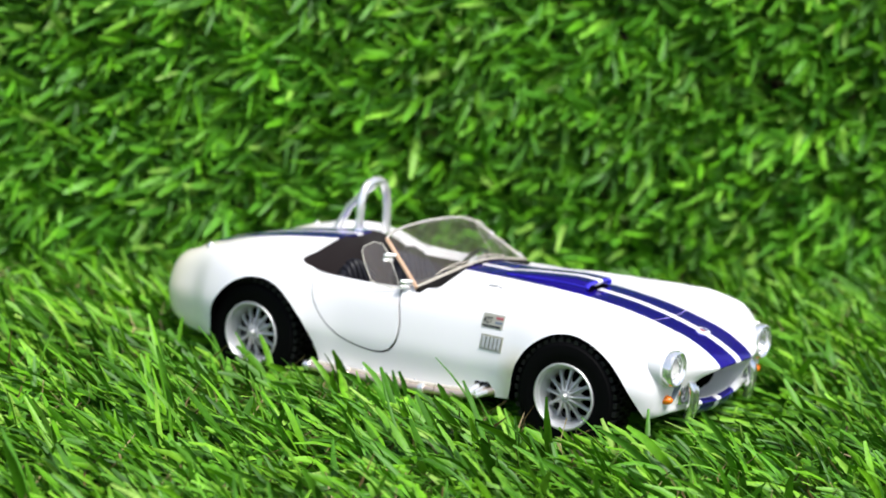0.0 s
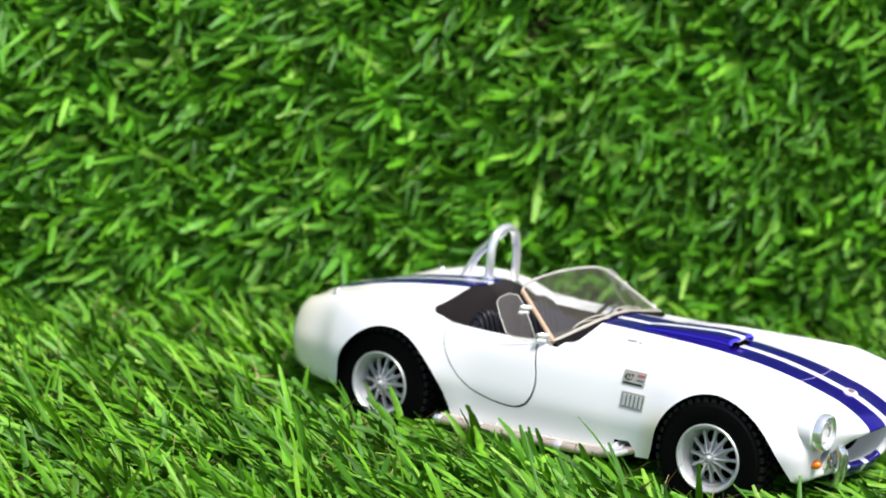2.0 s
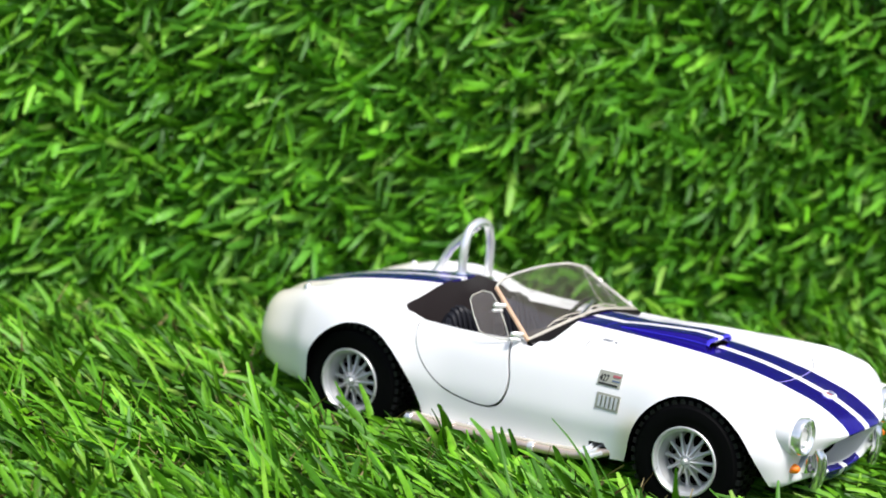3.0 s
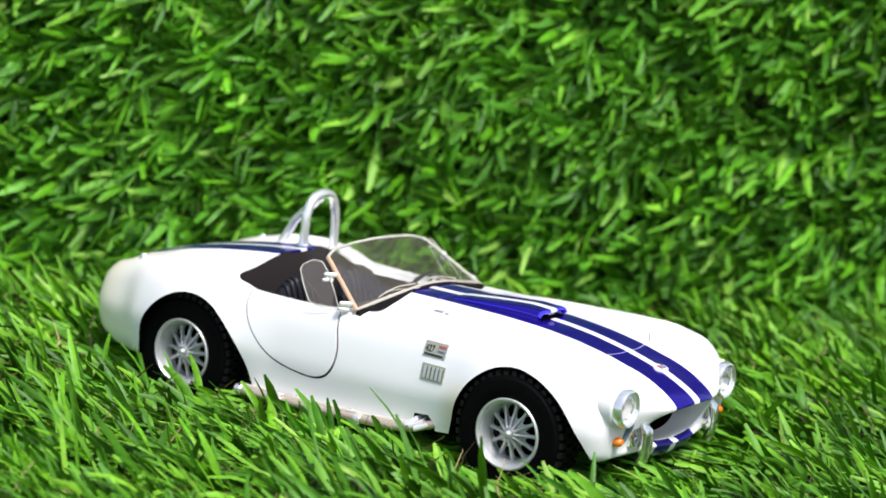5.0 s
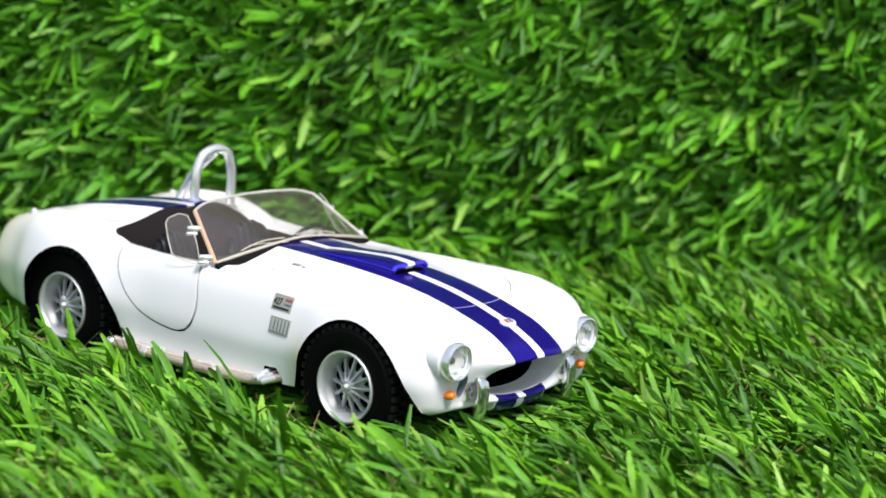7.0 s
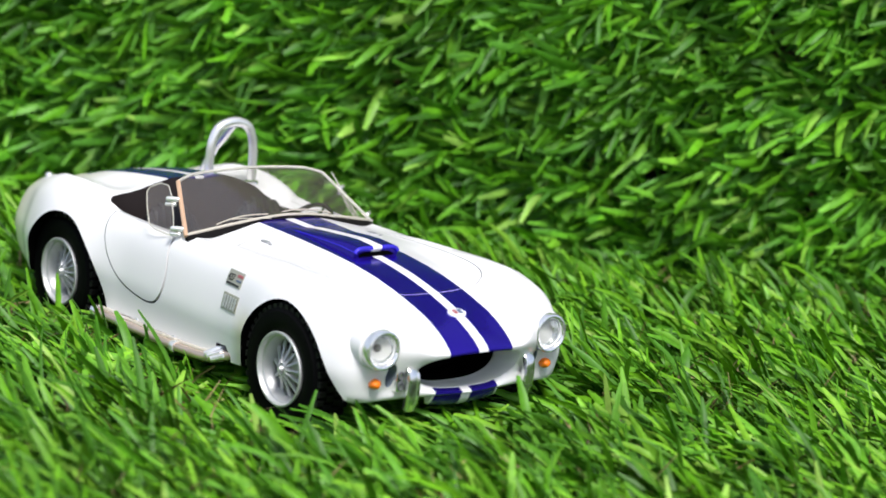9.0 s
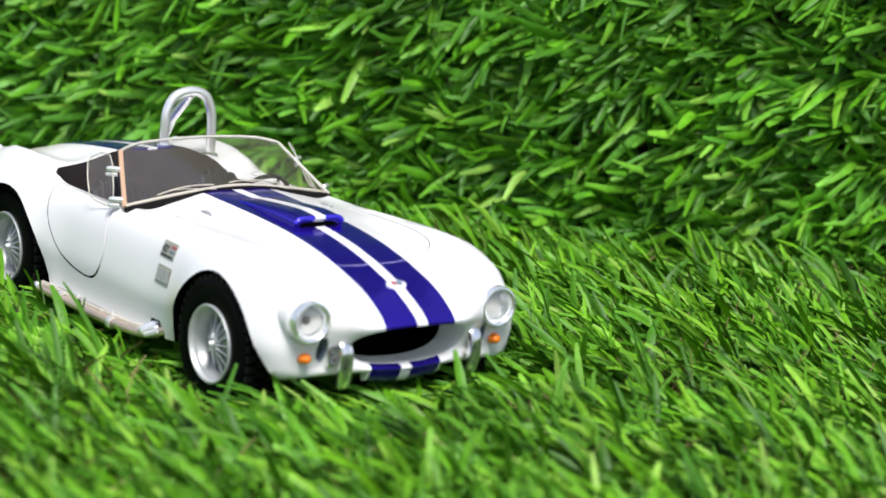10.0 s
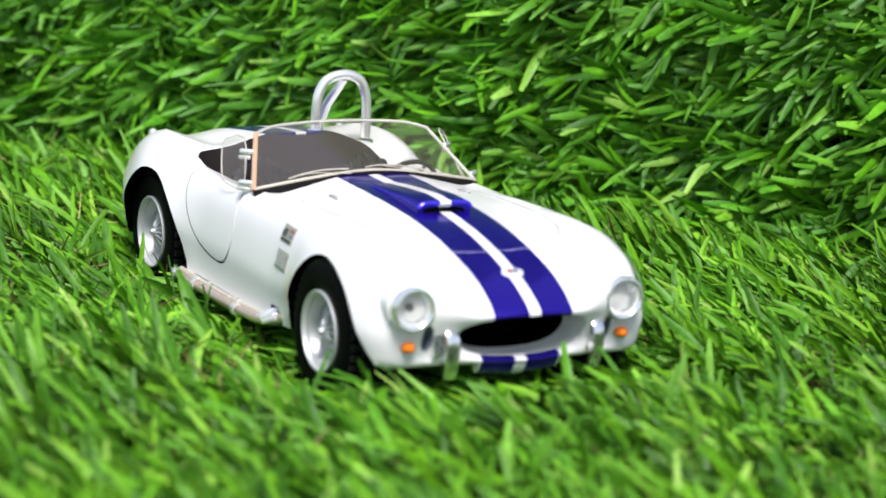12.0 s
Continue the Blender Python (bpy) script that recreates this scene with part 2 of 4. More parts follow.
# ---- mesh helpers: all shapes are drawn in millimetres ----
def mesh_of(bm, name, mats, sharp=32.0):
    me = bpy.data.meshes.new(name)
    bmesh.ops.recalc_face_normals(bm, faces=bm.faces)
    bm.to_mesh(me)
    bm.free()
    for m in mats if isinstance(mats, (list, tuple)) else [mats]:
        me.materials.append(m)
    for p in me.polygons:
        p.use_smooth = True
    if sharp:
        me.set_sharp_from_angle(angle=radians(sharp))
    return me


def part(name, bm, mats, parent=None, label="", sharp=32.0):
    """Links a bmesh, drawn in millimetres, as one mesh object under its thing."""
    me = bm if isinstance(bm, bpy.types.Mesh) else mesh_of(bm, name, mats, sharp)
    me.transform(Matrix.Scale(MM, 4))
    ob = new(name, me)
    ob.parent = parent
    if label:
        tagged(ob, label)
    return ob


def cubic(keys, x):
    """A smooth curve through (x, value) keys, with no overshoot."""
    xs, vs = np.array([k[0] for k in keys], float), np.array([k[1] for k in keys], float)
    d = np.diff(vs) / np.diff(xs)
    s = np.zeros(len(xs))
    for i in range(1, len(xs) - 1):
        s[i] = 0 if d[i - 1] * d[i] <= 0 else 2 * d[i - 1] * d[i] / (d[i - 1] + d[i])
    s[0], s[-1] = d[0], d[-1]
    x = min(max(x, xs[0]), xs[-1])
    i = min(int(np.searchsorted(xs, x, side="right")) - 1, len(xs) - 2)
    h = xs[i + 1] - xs[i]
    t = (x - xs[i]) / h
    return float(vs[i] * (1 + 2 * t) * (1 - t) ** 2 + vs[i + 1] * t * t * (3 - 2 * t) + h * (s[i] * t * (1 - t) ** 2 - s[i + 1] * t * t * (1 - t)))


def spline(points, steps, closed=False):
    """Catmull-Rom points through control points."""
    p = [np.array(q, float) for q in points]
    out, n = [], len(p)
    for i in range(n if closed else n - 1):
        if closed:
            a, b, c, d = p[i - 1], p[i], p[(i + 1) % n], p[(i + 2) % n]
        else:
            b, c = p[i], p[i + 1]
            a = p[i - 1] if i else 2 * b - c
            d = p[i + 2] if i + 2 < n else 2 * c - b
        for k in range(steps):
            t = k / steps
            out.append(0.5 * (2 * b + (c - a) * t + (2 * a - 5 * b + 4 * c - d) * t * t + (3 * b - a - 3 * c + d) * t ** 3))
    if not closed:
        out.append(p[-1])
    return out


def loft(rings, closed_ring=True, caps=True, mat_of=None):
    """A skin over rings of equally many points."""
    bm = bmesh.new()
    vs = [[bm.verts.new(p) for p in r] for r in rings]
    n = len(rings[0])
    for i in range(len(rings) - 1):
        for j in range(n if closed_ring else n - 1):
            f = bm.faces.new((vs[i][j], vs[i][(j + 1) % n], vs[i + 1][(j + 1) % n], vs[i + 1][j]))
            if mat_of:
                f.material_index = mat_of(i)
    if caps:
        for k in (0, -1):
            f = bm.faces.new(vs[k])
            if mat_of:
                f.material_index = mat_of(0 if k == 0 else len(rings) - 2)
    return bm


def tube(path, radius, sides=10, closed=False, flat=1.0):
    """A round bar along a path."""
    p = [Vector(q) for q in path]
    n, rings, side = len(p), [], None
    for i in range(n):
        a, b = p[i - 1] if (i or closed) else p[i], p[(i + 1) % n] if (i + 1 < n or closed) else p[i]
        t = (b - a).normalized()
        if side is None:
            side = t.orthogonal().normalized()
        side = (side - t * side.dot(t)).normalized()
        up = t.cross(side)
        r = radius[i] if isinstance(radius, (list, tuple)) else radius
        rings.append([p[i] + (side * math.cos(k * math.tau / sides) + up * math.sin(k * math.tau / sides) * flat) * r for k in range(sides)])
    if closed:
        rings.append(rings[0])
        bm = loft(rings, caps=False)
        bmesh.ops.remove_doubles(bm, verts=bm.verts, dist=1e-4)
        return bm
    return loft(rings)


def lathe(profile, axis_at, axis="y", segments=40, closed=False):
    """Turns a profile of (radius, along) round an axis."""
    rings = []
    for k in range(segments):
        c, s = math.cos(k * math.tau / segments), math.sin(k * math.tau / segments)
        ring = []
        for r, h in profile:
            q = (r * c, h, r * s) if axis == "y" else ((h, r * c, r * s) if axis == "x" else (r * c, r * s, h))
            ring.append(tuple(a + b for a, b in zip(q, axis_at)))
        rings.append(ring)
    rings.append(rings[0])
    bm = loft(rings, closed_ring=closed, caps=False)
    bmesh.ops.remove_doubles(bm, verts=bm.verts, dist=1e-4)
    return bm


def block(size, at, bevel=0.2, m=None, segments=2):
    """A box with rounded edges."""
    bm = bmesh.new()
    bmesh.ops.create_cube(bm, size=1, matrix=Matrix.Diagonal((*size, 1)))
    if bevel:
        bmesh.ops.bevel(bm, geom=list(bm.edges), offset=bevel, segments=segments, affect="EDGES", profile=0.5)
    bmesh.ops.transform(bm, matrix=Matrix.Translation(at) @ (m or Matrix()), verts=bm.verts)
    return bm


def prism(outline, axis, lo, hi):
    """A straight solid over an outline. axis: the way it is drawn out."""
    def place(q, h):
        return (q[0], h, q[1]) if axis == "y" else ((q[0], q[1], h) if axis == "z" else (h, q[0], q[1]))
    return loft([[place(q, lo) for q in outline], [place(q, hi) for q in outline]])


def join(*bms):
    out = bmesh.new()
    for b in bms:
        me = bpy.data.meshes.new("joined")
        b.to_mesh(me)
        out.from_mesh(me)
        b.free()
        bpy.data.meshes.remove(me)
    return out


def carve(me, steps):
    """Cuts solids out of a mesh, or keeps what lies in them. steps: (operation, bmesh, material)."""
    base = new("carved", me)
    for op, bm, mat in steps:
        cutter_mesh = mesh_of(bm, "cutter", mat, 0)
        cutter = new("cutter", cutter_mesh)
        mod = base.modifiers.new("cut", "BOOLEAN")
        mod.operation, mod.solver, mod.object, mod.material_mode = op, "EXACT", cutter, "TRANSFER"
        bpy.context.view_layer.update()
        done = bpy.data.meshes.new_from_object(base.evaluated_get(bpy.context.evaluated_depsgraph_get()))
        base.modifiers.clear()
        base.data = done
        bpy.data.objects.remove(cutter)
    result = base.data
    bpy.data.objects.remove(base)
    for p in result.polygons:
        p.use_smooth = True
    result.set_sharp_from_angle(angle=radians(30))
    return result


# ---- the place: two sheets of artificial turf, one lying, one upright ----
ALONG, OUT = Vector((0.728, 0.685, 0.0)).normalized(), Vector((0.685, -0.728, 0.0)).normalized()
WALL_AT = -92.0                       # the upright sheet's backing, in millimetres along OUT
WALL_HIGH = 155.0                     # the upright sheet's height
rng = np.random.default_rng(7)


def ground_sheet():
    bm = bmesh.new()
    bmesh.ops.create_grid(bm, x_segments=40, y_segments=40, size=900)
    ob = part("ground", bm, LAWN)
    return tagged(ob, "flat sheet of green artificial turf", "ground", kind="structure")


def turf_backing():
    c = OUT * (WALL_AT + 120) + ALONG * 12
    m = Matrix.Rotation(math.atan2(ALONG.y, ALONG.x), 4, "Z")
    ob = part("turf_mat", block((334, 244, 2.0), (c.x, c.y, -0.9), 0.3, m), SOIL)
    return tagged(ob, "dark woven backing under the green turf", "turf", kind="structure")


def turf_wall():
    c = OUT * (WALL_AT - 6) + ALONG * 12
    m = Matrix.Rotation(math.atan2(ALONG.y, ALONG.x), 4, "Z")
    ob = part("wall_turf", block((334, 12, WALL_HIGH), (c.x, c.y, WALL_HIGH / 2), 0.5, m), SOIL)
    return tagged(ob, "upright panel covered with green artificial turf", "wall", kind="structure")


def blades(name, base, up, lean, length, width, rise, spread, mat, label, curl=0.0, rings=6, low=None, stitch=None, tip=0.4):
    """Many blades of turf as one mesh: each a bent, folded strip with a blunt tip. rise: how steeply it stands, from 0 (flat) to 1.
    stitch: the number of the stitch that each blade grows from; its blades lean much alike."""
    n = len(base)
    stitch = np.arange(n) if stitch is None else stitch
    own = rng.normal(0, 1, (3, stitch.max() + 1))[:, stitch]
    up, lean = np.array(up), np.array(lean)
    side = np.cross(up, lean)
    a, b = base @ np.array(ALONG), base @ np.cross(up, np.array(ALONG))
    swirl = np.sin(a * 0.52 + 1.6 * np.sin(b * 0.41)) + np.sin(b * 0.63 + 1.9 * np.sin(a * 0.34 + 1.0))
    turn = spread * (rng.normal(0, 0.34, n) + 0.42 * own[0] + 0.5 * swirl)
    e0 = np.clip(rng.normal(rise + 0.26, 0.15, n) + 0.12 * own[1], 0.12, 1.2)
    e1 = np.clip(rng.normal(rise - 0.3, 0.19, n) + 0.14 * own[1], -0.35, 1.1)
    if low is not None:
        e0, e1 = e0 * (1 - 0.5 * low), e1 * (1 - 0.75 * low)
    wobble = rng.normal(0, 0.42 + curl, n)
    ln = length * np.clip(rng.normal(1, 0.2, n) + 0.12 * own[2], 0.45, 1.7)
    wd = width * np.clip(rng.normal(1, 0.27, n), 0.4, 1.7)
    twist = rng.normal(0, 0.7, n)
    p = base.copy()
    rows = []
    for k in range(rings):
        s = k / (rings - 1)
        el = (e0 + (e1 - e0) * s) * math.pi / 2
        az = turn + wobble * s + curl * 4 * s * np.sign(wobble)
        flat = lean * np.cos(az)[:, None] + side * np.sin(az)[:, None]
        d = up * np.sin(el)[:, None] + flat * np.cos(el)[:, None]
        if k:
            p = p + d * (ln / (rings - 1))[:, None]
        across = np.cross(d, up)
        across /= np.linalg.norm(across, axis=1)[:, None] + 1e-9
        face = np.cross(across, d)
        tw = twist * (0.6 + 0.6 * s)
        a = across * np.cos(tw)[:, None] + face * np.sin(tw)[:, None]
        f = np.cross(a, d)
        w = (wd * np.interp(s, (0, 0.2, 0.6, 0.85, 1), (0.75, 1.0, 0.97, 0.84, tip)) / 2)[:, None]
        rows.append(np.stack([p - a * w, p + f * w * 0.35, p + a * w], 1))
    v = np.stack(rows, 1).reshape(n, rings * 3, 3)
    v = v[clear_of_car(v)]
    n = len(v)
    cell = np.array([[k * 3 + j, k * 3 + j + 1, k * 3 + j + 4, k * 3 + j + 3] for k in range(rings - 1) for j in range(2)])
    faces = (np.arange(n)[:, None, None] * (rings * 3) + cell[None]).reshape(-1, 4)
    me = bpy.data.meshes.new(name)
    me.vertices.add(n * rings * 3)
    me.vertices.foreach_set("co", (v.reshape(-1) * MM).astype(np.float32))
    me.loops.add(faces.size)
    me.loops.foreach_set("vertex_index", faces.reshape(-1).astype(np.int32))
    me.polygons.add(len(faces))
    me.polygons.foreach_set("loop_start", np.arange(0, faces.size, 4, dtype=np.int32))
    me.polygons.foreach_set("use_smooth", np.ones(len(faces), bool))
    me.materials.append(mat)
    me.update(calc_edges=True)
    return tagged(new(name, me), label, "turf", kind="stuff")


def tufts(n, lo, hi, lo2, hi2, per, loose=0.9, bare=0.0):
    """Places of stitches with several blades at each, and each blade's stitch; here and there a patch of stitches is missing."""
    c = np.stack([rng.uniform(lo, hi, n // per), rng.uniform(lo2, hi2, n // per)], 1)
    if bare:
        p, q = c[:, 0], c[:, 1]
        wave = np.sin(p * 0.47 + 2.1 * np.sin(q * 0.33)) + np.sin(q * 0.58 + 1.7 * np.sin(p * 0.39 + 2.0)) + np.sin((p + q) * 0.29 + 1.5 * np.sin((p - q) * 0.43))
        c = c[wave + rng.normal(0, 0.35, len(c)) > np.quantile(wave, bare)]
    ids = np.repeat(np.arange(len(c)), per)
    c = np.repeat(c, per, 0)
    return c + rng.normal(0, loose, c.shape), ids


def on_ground(uv, z=0.2):
    a, o = np.array(ALONG), np.array(OUT)
    b = uv[:, :1] * a + (WALL_AT + uv[:, 1:]) * o
    b[:, 2] = z
    return b


def on_wall(uv):
    a, o = np.array(ALONG), np.array(OUT)
    b = uv[:, :1] * a + (WALL_AT + 0.2) * o
    b[:, 2] = uv[:, 1]
    return b


def clear_of_wheels(b):
    """Turf pressed away under the tyres; True where blades may grow."""
    keep = np.ones(len(b), bool)
    for wx in (-35.7, 35.7):
        for wy in (-20.5, 20.5):
            near = (np.abs(b[:, 0] - wx - 5) < 13) & (np.abs(b[:, 1] - wy - 1.0) < 5.5)
            keep &= ~near
    return keep


def clear_of_car(v):
    """False for blades that would run into the car's body."""
    w = np.interp(v[..., 0], [-65, -63, -57, -52, -46, -36, -24, -14, 14, 26, 37, 46, 52, 57, 61, 66, 67], [0, 16, 22, 24.8, 26.6, 27.9, 25, 23.6, 23.7, 25, 26.5, 25.5, 23.5, 20, 16, 11, 0])
    hit = (np.abs(v[..., 1]) < w) & (v[..., 2] > 7.6)
    for wx in (-35.7, 35.7):
        hit |= (np.hypot(v[..., 0] - wx, v[..., 2] - 10.8) < 11.1) & (np.abs(np.abs(v[..., 1]) - 20.0) < 4.2)
    hit |= (np.abs(v[..., 0] + 0.5) < 22.5) & (np.abs(v[..., 1]) < 26.5) & (v[..., 2] > 5.9)
    return ~hit.any(1)


def under_car(b):
    """1 beneath the car, falling to 0 a little way outside it."""
    out = np.maximum(np.abs(b[:, 0] - 4) - 60, np.abs(b[:, 1]) - 27)
    return np.clip(1 - out / 12, 0, 1)


def plant_turf():
    lean = -ALONG
    uv, ids = tufts(76000, -150, 175, 10, 235, 7, 0.7, 0.36)
    b = on_ground(uv)
    keep = clear_of_wheels(b)
    b, ids = b[keep], ids[keep]
    blades("grass", b, (0, 0, 1), lean, 13.0, 1.08, 0.42, 0.90, GRASS, "bright green plastic grass blades leaning one way", low=under_car(b), stitch=ids)
    b = on_ground(tufts(20000, -150, 175, 2, 235, 5)[0])
    b = b[clear_of_wheels(b) & (under_car(b) < 0.5)]
    blades("dry_grass", b, (0, 0, 1), lean, 9.5, 0.42, 0.46, 2.2, THATCH, "dry tan curled fibres low between the blades", curl=0.75, rings=4)
    along = np.stack([rng.uniform(-62, 30, 330), rng.uniform(-34, -26, 330), np.full(330, 0.2)], 1)
    ahead = np.stack([rng.uniform(61, 72, 60), rng.uniform(-26, 24, 60), np.full(60, 0.2)], 1)
    blades("tall_grass", np.concatenate([along, ahead]), (0, 0, 1), lean, 11.0, 1.15, 0.38, 0.9, GRASS, "taller green plastic blades standing close along the car")
    down = Vector((-ALONG.x, -ALONG.y, -0.34)).normalized()
    uv, ids = tufts(116000, -150, 175, -2, WALL_HIGH + 1, 9, 0.75, 0.56)
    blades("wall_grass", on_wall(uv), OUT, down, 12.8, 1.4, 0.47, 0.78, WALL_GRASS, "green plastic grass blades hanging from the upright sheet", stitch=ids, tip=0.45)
    b = on_wall(tufts(30000, -150, 175, 0, WALL_HIGH, 5)[0])
    blades("wall_dry_grass", b, OUT, down, 6.5, 0.6, 0.45, 1.6, WALL_THATCH, "dry brown curled fibres between the hanging blades", curl=0.75, rings=4)


ground_sheet(), turf_backing(), turf_wall(), plant_turf()

# ---- the toy car ----
car = tagged(new("toy_car"), "white open-top toy roadster with two blue racing stripes, standing on turf", "toy car")

# lines along the car: height or half-width over the length, millimetres
TOP = [(-63, 23.8), (-56, 24.6), (-50, 26.1), (-44, 27.2), (-36, 28.3), (-30, 28.9), (-25, 29.2), (-16, 28.2), (-4, 27.4), (6, 27.3), (18, 27.0), (28, 26.5), (36, 25.6), (44, 24.0), (50, 22.3), (60, 19.4)]
CREST = [(-63, 22.6), (-56, 24.0), (-50, 25.8), (-43, 27.2), (-36, 27.6), (-30, 26.8), (-24, 25.0), (-14, 24.5), (0, 24.9), (14, 25.4), (26, 25.9), (36, 26.2), (42, 26.2), (48, 25.5), (52, 24.5), (60, 21.0)]
CREST_AT = [(-62, 15), (-50, 18.2), (-43, 19.4), (-36, 19.8), (-26, 19.8), (-14, 19.6), (0, 19.2), (14, 18.6), (26, 18.4), (36, 18.4), (44, 17.9), (50, 16.9), (60, 15.2)]
WIDE = [(-63, 20.5), (-52, 22.7), (-46, 25.2), (-36, 27.1), (-28, 26.0), (-22, 24.0), (-14, 23.1), (0, 23.1), (14, 23.2), (22, 23.8), (30, 25.2), (37, 25.8), (44, 25.0), (50, 23.4), (60, 20.6)]
WIDE_Z = [(-62, 16), (-36, 17.0), (-14, 15.0), (14, 15.0), (36, 16.5), (50, 15.0), (60, 14)]
LOW = [(-62, 10), (-52, 8.4), (-40, 8.0), (-18, 7.6), (20, 7.6), (40, 7.5), (46, 8.0), (50, 8.7), (60, 9.2)]
VALLEY = [(-62, 0.2), (-48, 1.2), (-36, 2.0), (-27, 0.8), (-22, 3.0), (-5, 3.0), (1, 0.3), (20, 0.5), (36, 1.2), (46, 1.1), (60, 0.6)]


def half_section(x):
    """Half of the body's outline across the car at x, from the middle of the top round to the middle below."""
    zt, zc, yc, w, zw, lo, va = (cubic(k, x) for k in (TOP, CREST, CREST_AT, WIDE, WIDE_Z, LOW, VALLEY))
    straight = max(0.0, min(1.0, (x + 24) / 6, (24 - x) / 6))     # the flank between the wheels drops straight to the sill
    straight = max(straight, min(0.25, max(0.0, (x - 42) / 8)))
    d0, d1, d2 = -0.35 + 0.3 * straight, -1.1 + 0.95 * straight, -2.6 + 1.6 * straight
    return [(0, zt), (0.30 * yc, zt - 0.12), (0.64 * yc, 0.5 * (zt + zc) - va), (0.86 * yc, zc - 0.45 * va * 0.5), (yc, zc),
            (yc + 0.60 * (w - yc), zc - 0.30 * (zc - zw)), (w, zw), (w + d0, 0.5 * (zw + lo)), (w + d1, lo + 1.2), (w + d2, lo), (0.5 * w, lo), (0, lo)]


def whole(half, steps=5):
    """Both halves of an outline, closed, as (y, z)."""
    p = spline(half, steps)
    right = [(-q[0], q[1]) for q in p]
    return right + [(q[0], q[1]) for q in p[-2:0:-1]]


def respaced(ring, n):
    """The same outline with n points at even angles round its own middle."""
    z0 = 15.0
    ang = [math.atan2(-y, z - z0) % math.tau for y, z in ring]
    order = np.argsort(ang)
    a = np.array(ang)[order]
    ys, zs = np.array([q[0] for q in ring])[order], np.array([q[1] for q in ring])[order]
    a = np.concatenate([a - math.tau, a, a + math.tau])
    want = np.arange(n) * math.tau / n
    return [(float(np.interp(t, a, np.tile(ys, 3))), float(np.interp(t, a, np.tile(zs, 3)))) for t in want]


BOW = 1.3        # how far the corners of the mouth stand back
MOUTH_Z = 14.2
RAKE, RAKE_FROM = 0.58, 17.4     # how far the mouth's plane leans back below its upper lip


def raked(x, z, e=1.0):
    return x - RAKE * e * max(0.0, RAKE_FROM - z)


def body_rings():
    n, rings, inner = 128, [], []
    def warp(x):
        return respaced(whole(half_section(x), 8), n)
    # angles shared by every outline, so that the skin doesn't twist
    nose = warp(49)
    def to_oval(outline, wide, zm, up, down, power):
        o = []
        for y, z in outline:
            a = math.atan2(-y / 1.6, z - 15.0)
            s, c = math.sin(a), math.cos(a)
            o.append((-math.copysign(abs(s) ** (2 / power), s) * wide, zm + math.copysign(abs(c) ** (2 / power), c) * (up if c > 0 else down)))
        return o
    end = to_oval(warp(-51), 12.5, 16.0, 4.0, 4.2, 2.4)
    for k in range(12, 0, -1):
        th = k / 12 * math.pi / 2
        e, x = (1 - math.cos(th)) ** 1.6, -51 - 12.4 * math.sin(th)
        rings.append([(x + 0.9 * e * ((y0 * (1 - e) + y1 * e) / 12) ** 2, y0 * (1 - e) + y1 * e, z0 * (1 - e) + z1 * e) for (y0, z0), (y1, z1) in zip(warp(x), end)])
    for k in range(101):
        x = -51 + k * 1.005
        rings.append([(x, y, z) for y, z in warp(x)])
    lip = to_oval(nose, 11.1, MOUTH_Z, 3.1, 4.0, 2.4)
    for k in range(1, 15):
        th = k / 14 * math.pi / 2
        e, x = (1 - math.cos(th)) ** 1.05, 49.5 + 9.4 * math.sin(th)
        ring = []
        for (y0, z0), (y1, z1) in zip(warp(x), lip):
            y, z = y0 * (1 - e) + y1 * e, z0 * (1 - e) + z1 * e
            back = 1.2 * e * (2 - e) * (min(abs(y), 15.5) / 10) ** 2.6 + (BOW - 1.2) * e ** 3 * (min(abs(y), 10.5) / 10) ** 2.6
            ring.append((raked(x - back, z, e), y, z))
        rings.append(ring)
    outer = len(rings)
    for x, k, e in ((58.6, 0.955, 1.0), (57.4, 0.94, 0.85), (54.6, 0.92, 0.5), (51.0, 0.9, 0.12)):
        rings.append([(raked(x - BOW * abs(y * k / 10) ** 2.6, z, e), y * k, MOUTH_Z + (z - MOUTH_Z) * k) for y, z in lip])
    white_in = len(rings)
    for x, k, e in ((50.7, 0.88, 0.1), (45, 0.8, 0.0)):
        rings.append([(raked(x - BOW * abs(y * k / 10) ** 2.6, z, e), y * k, MOUTH_Z + (z - MOUTH_Z) * k) for y, z in lip])
    return rings, outer, white_in


def round_outline(points, steps=8):
    return [(q[0], q[1]) for q in spline(points, steps, closed=True)]


def grown(outline, d):
    """The outline moved outwards by d."""
    c = np.mean(outline, 0)
    return [tuple(np.array(q) + (np.array(q) - c) / np.linalg.norm(np.array(q) - c) * d) for q in outline]


def grown_arch(points):
    return grown(round_outline(points), 0.3)


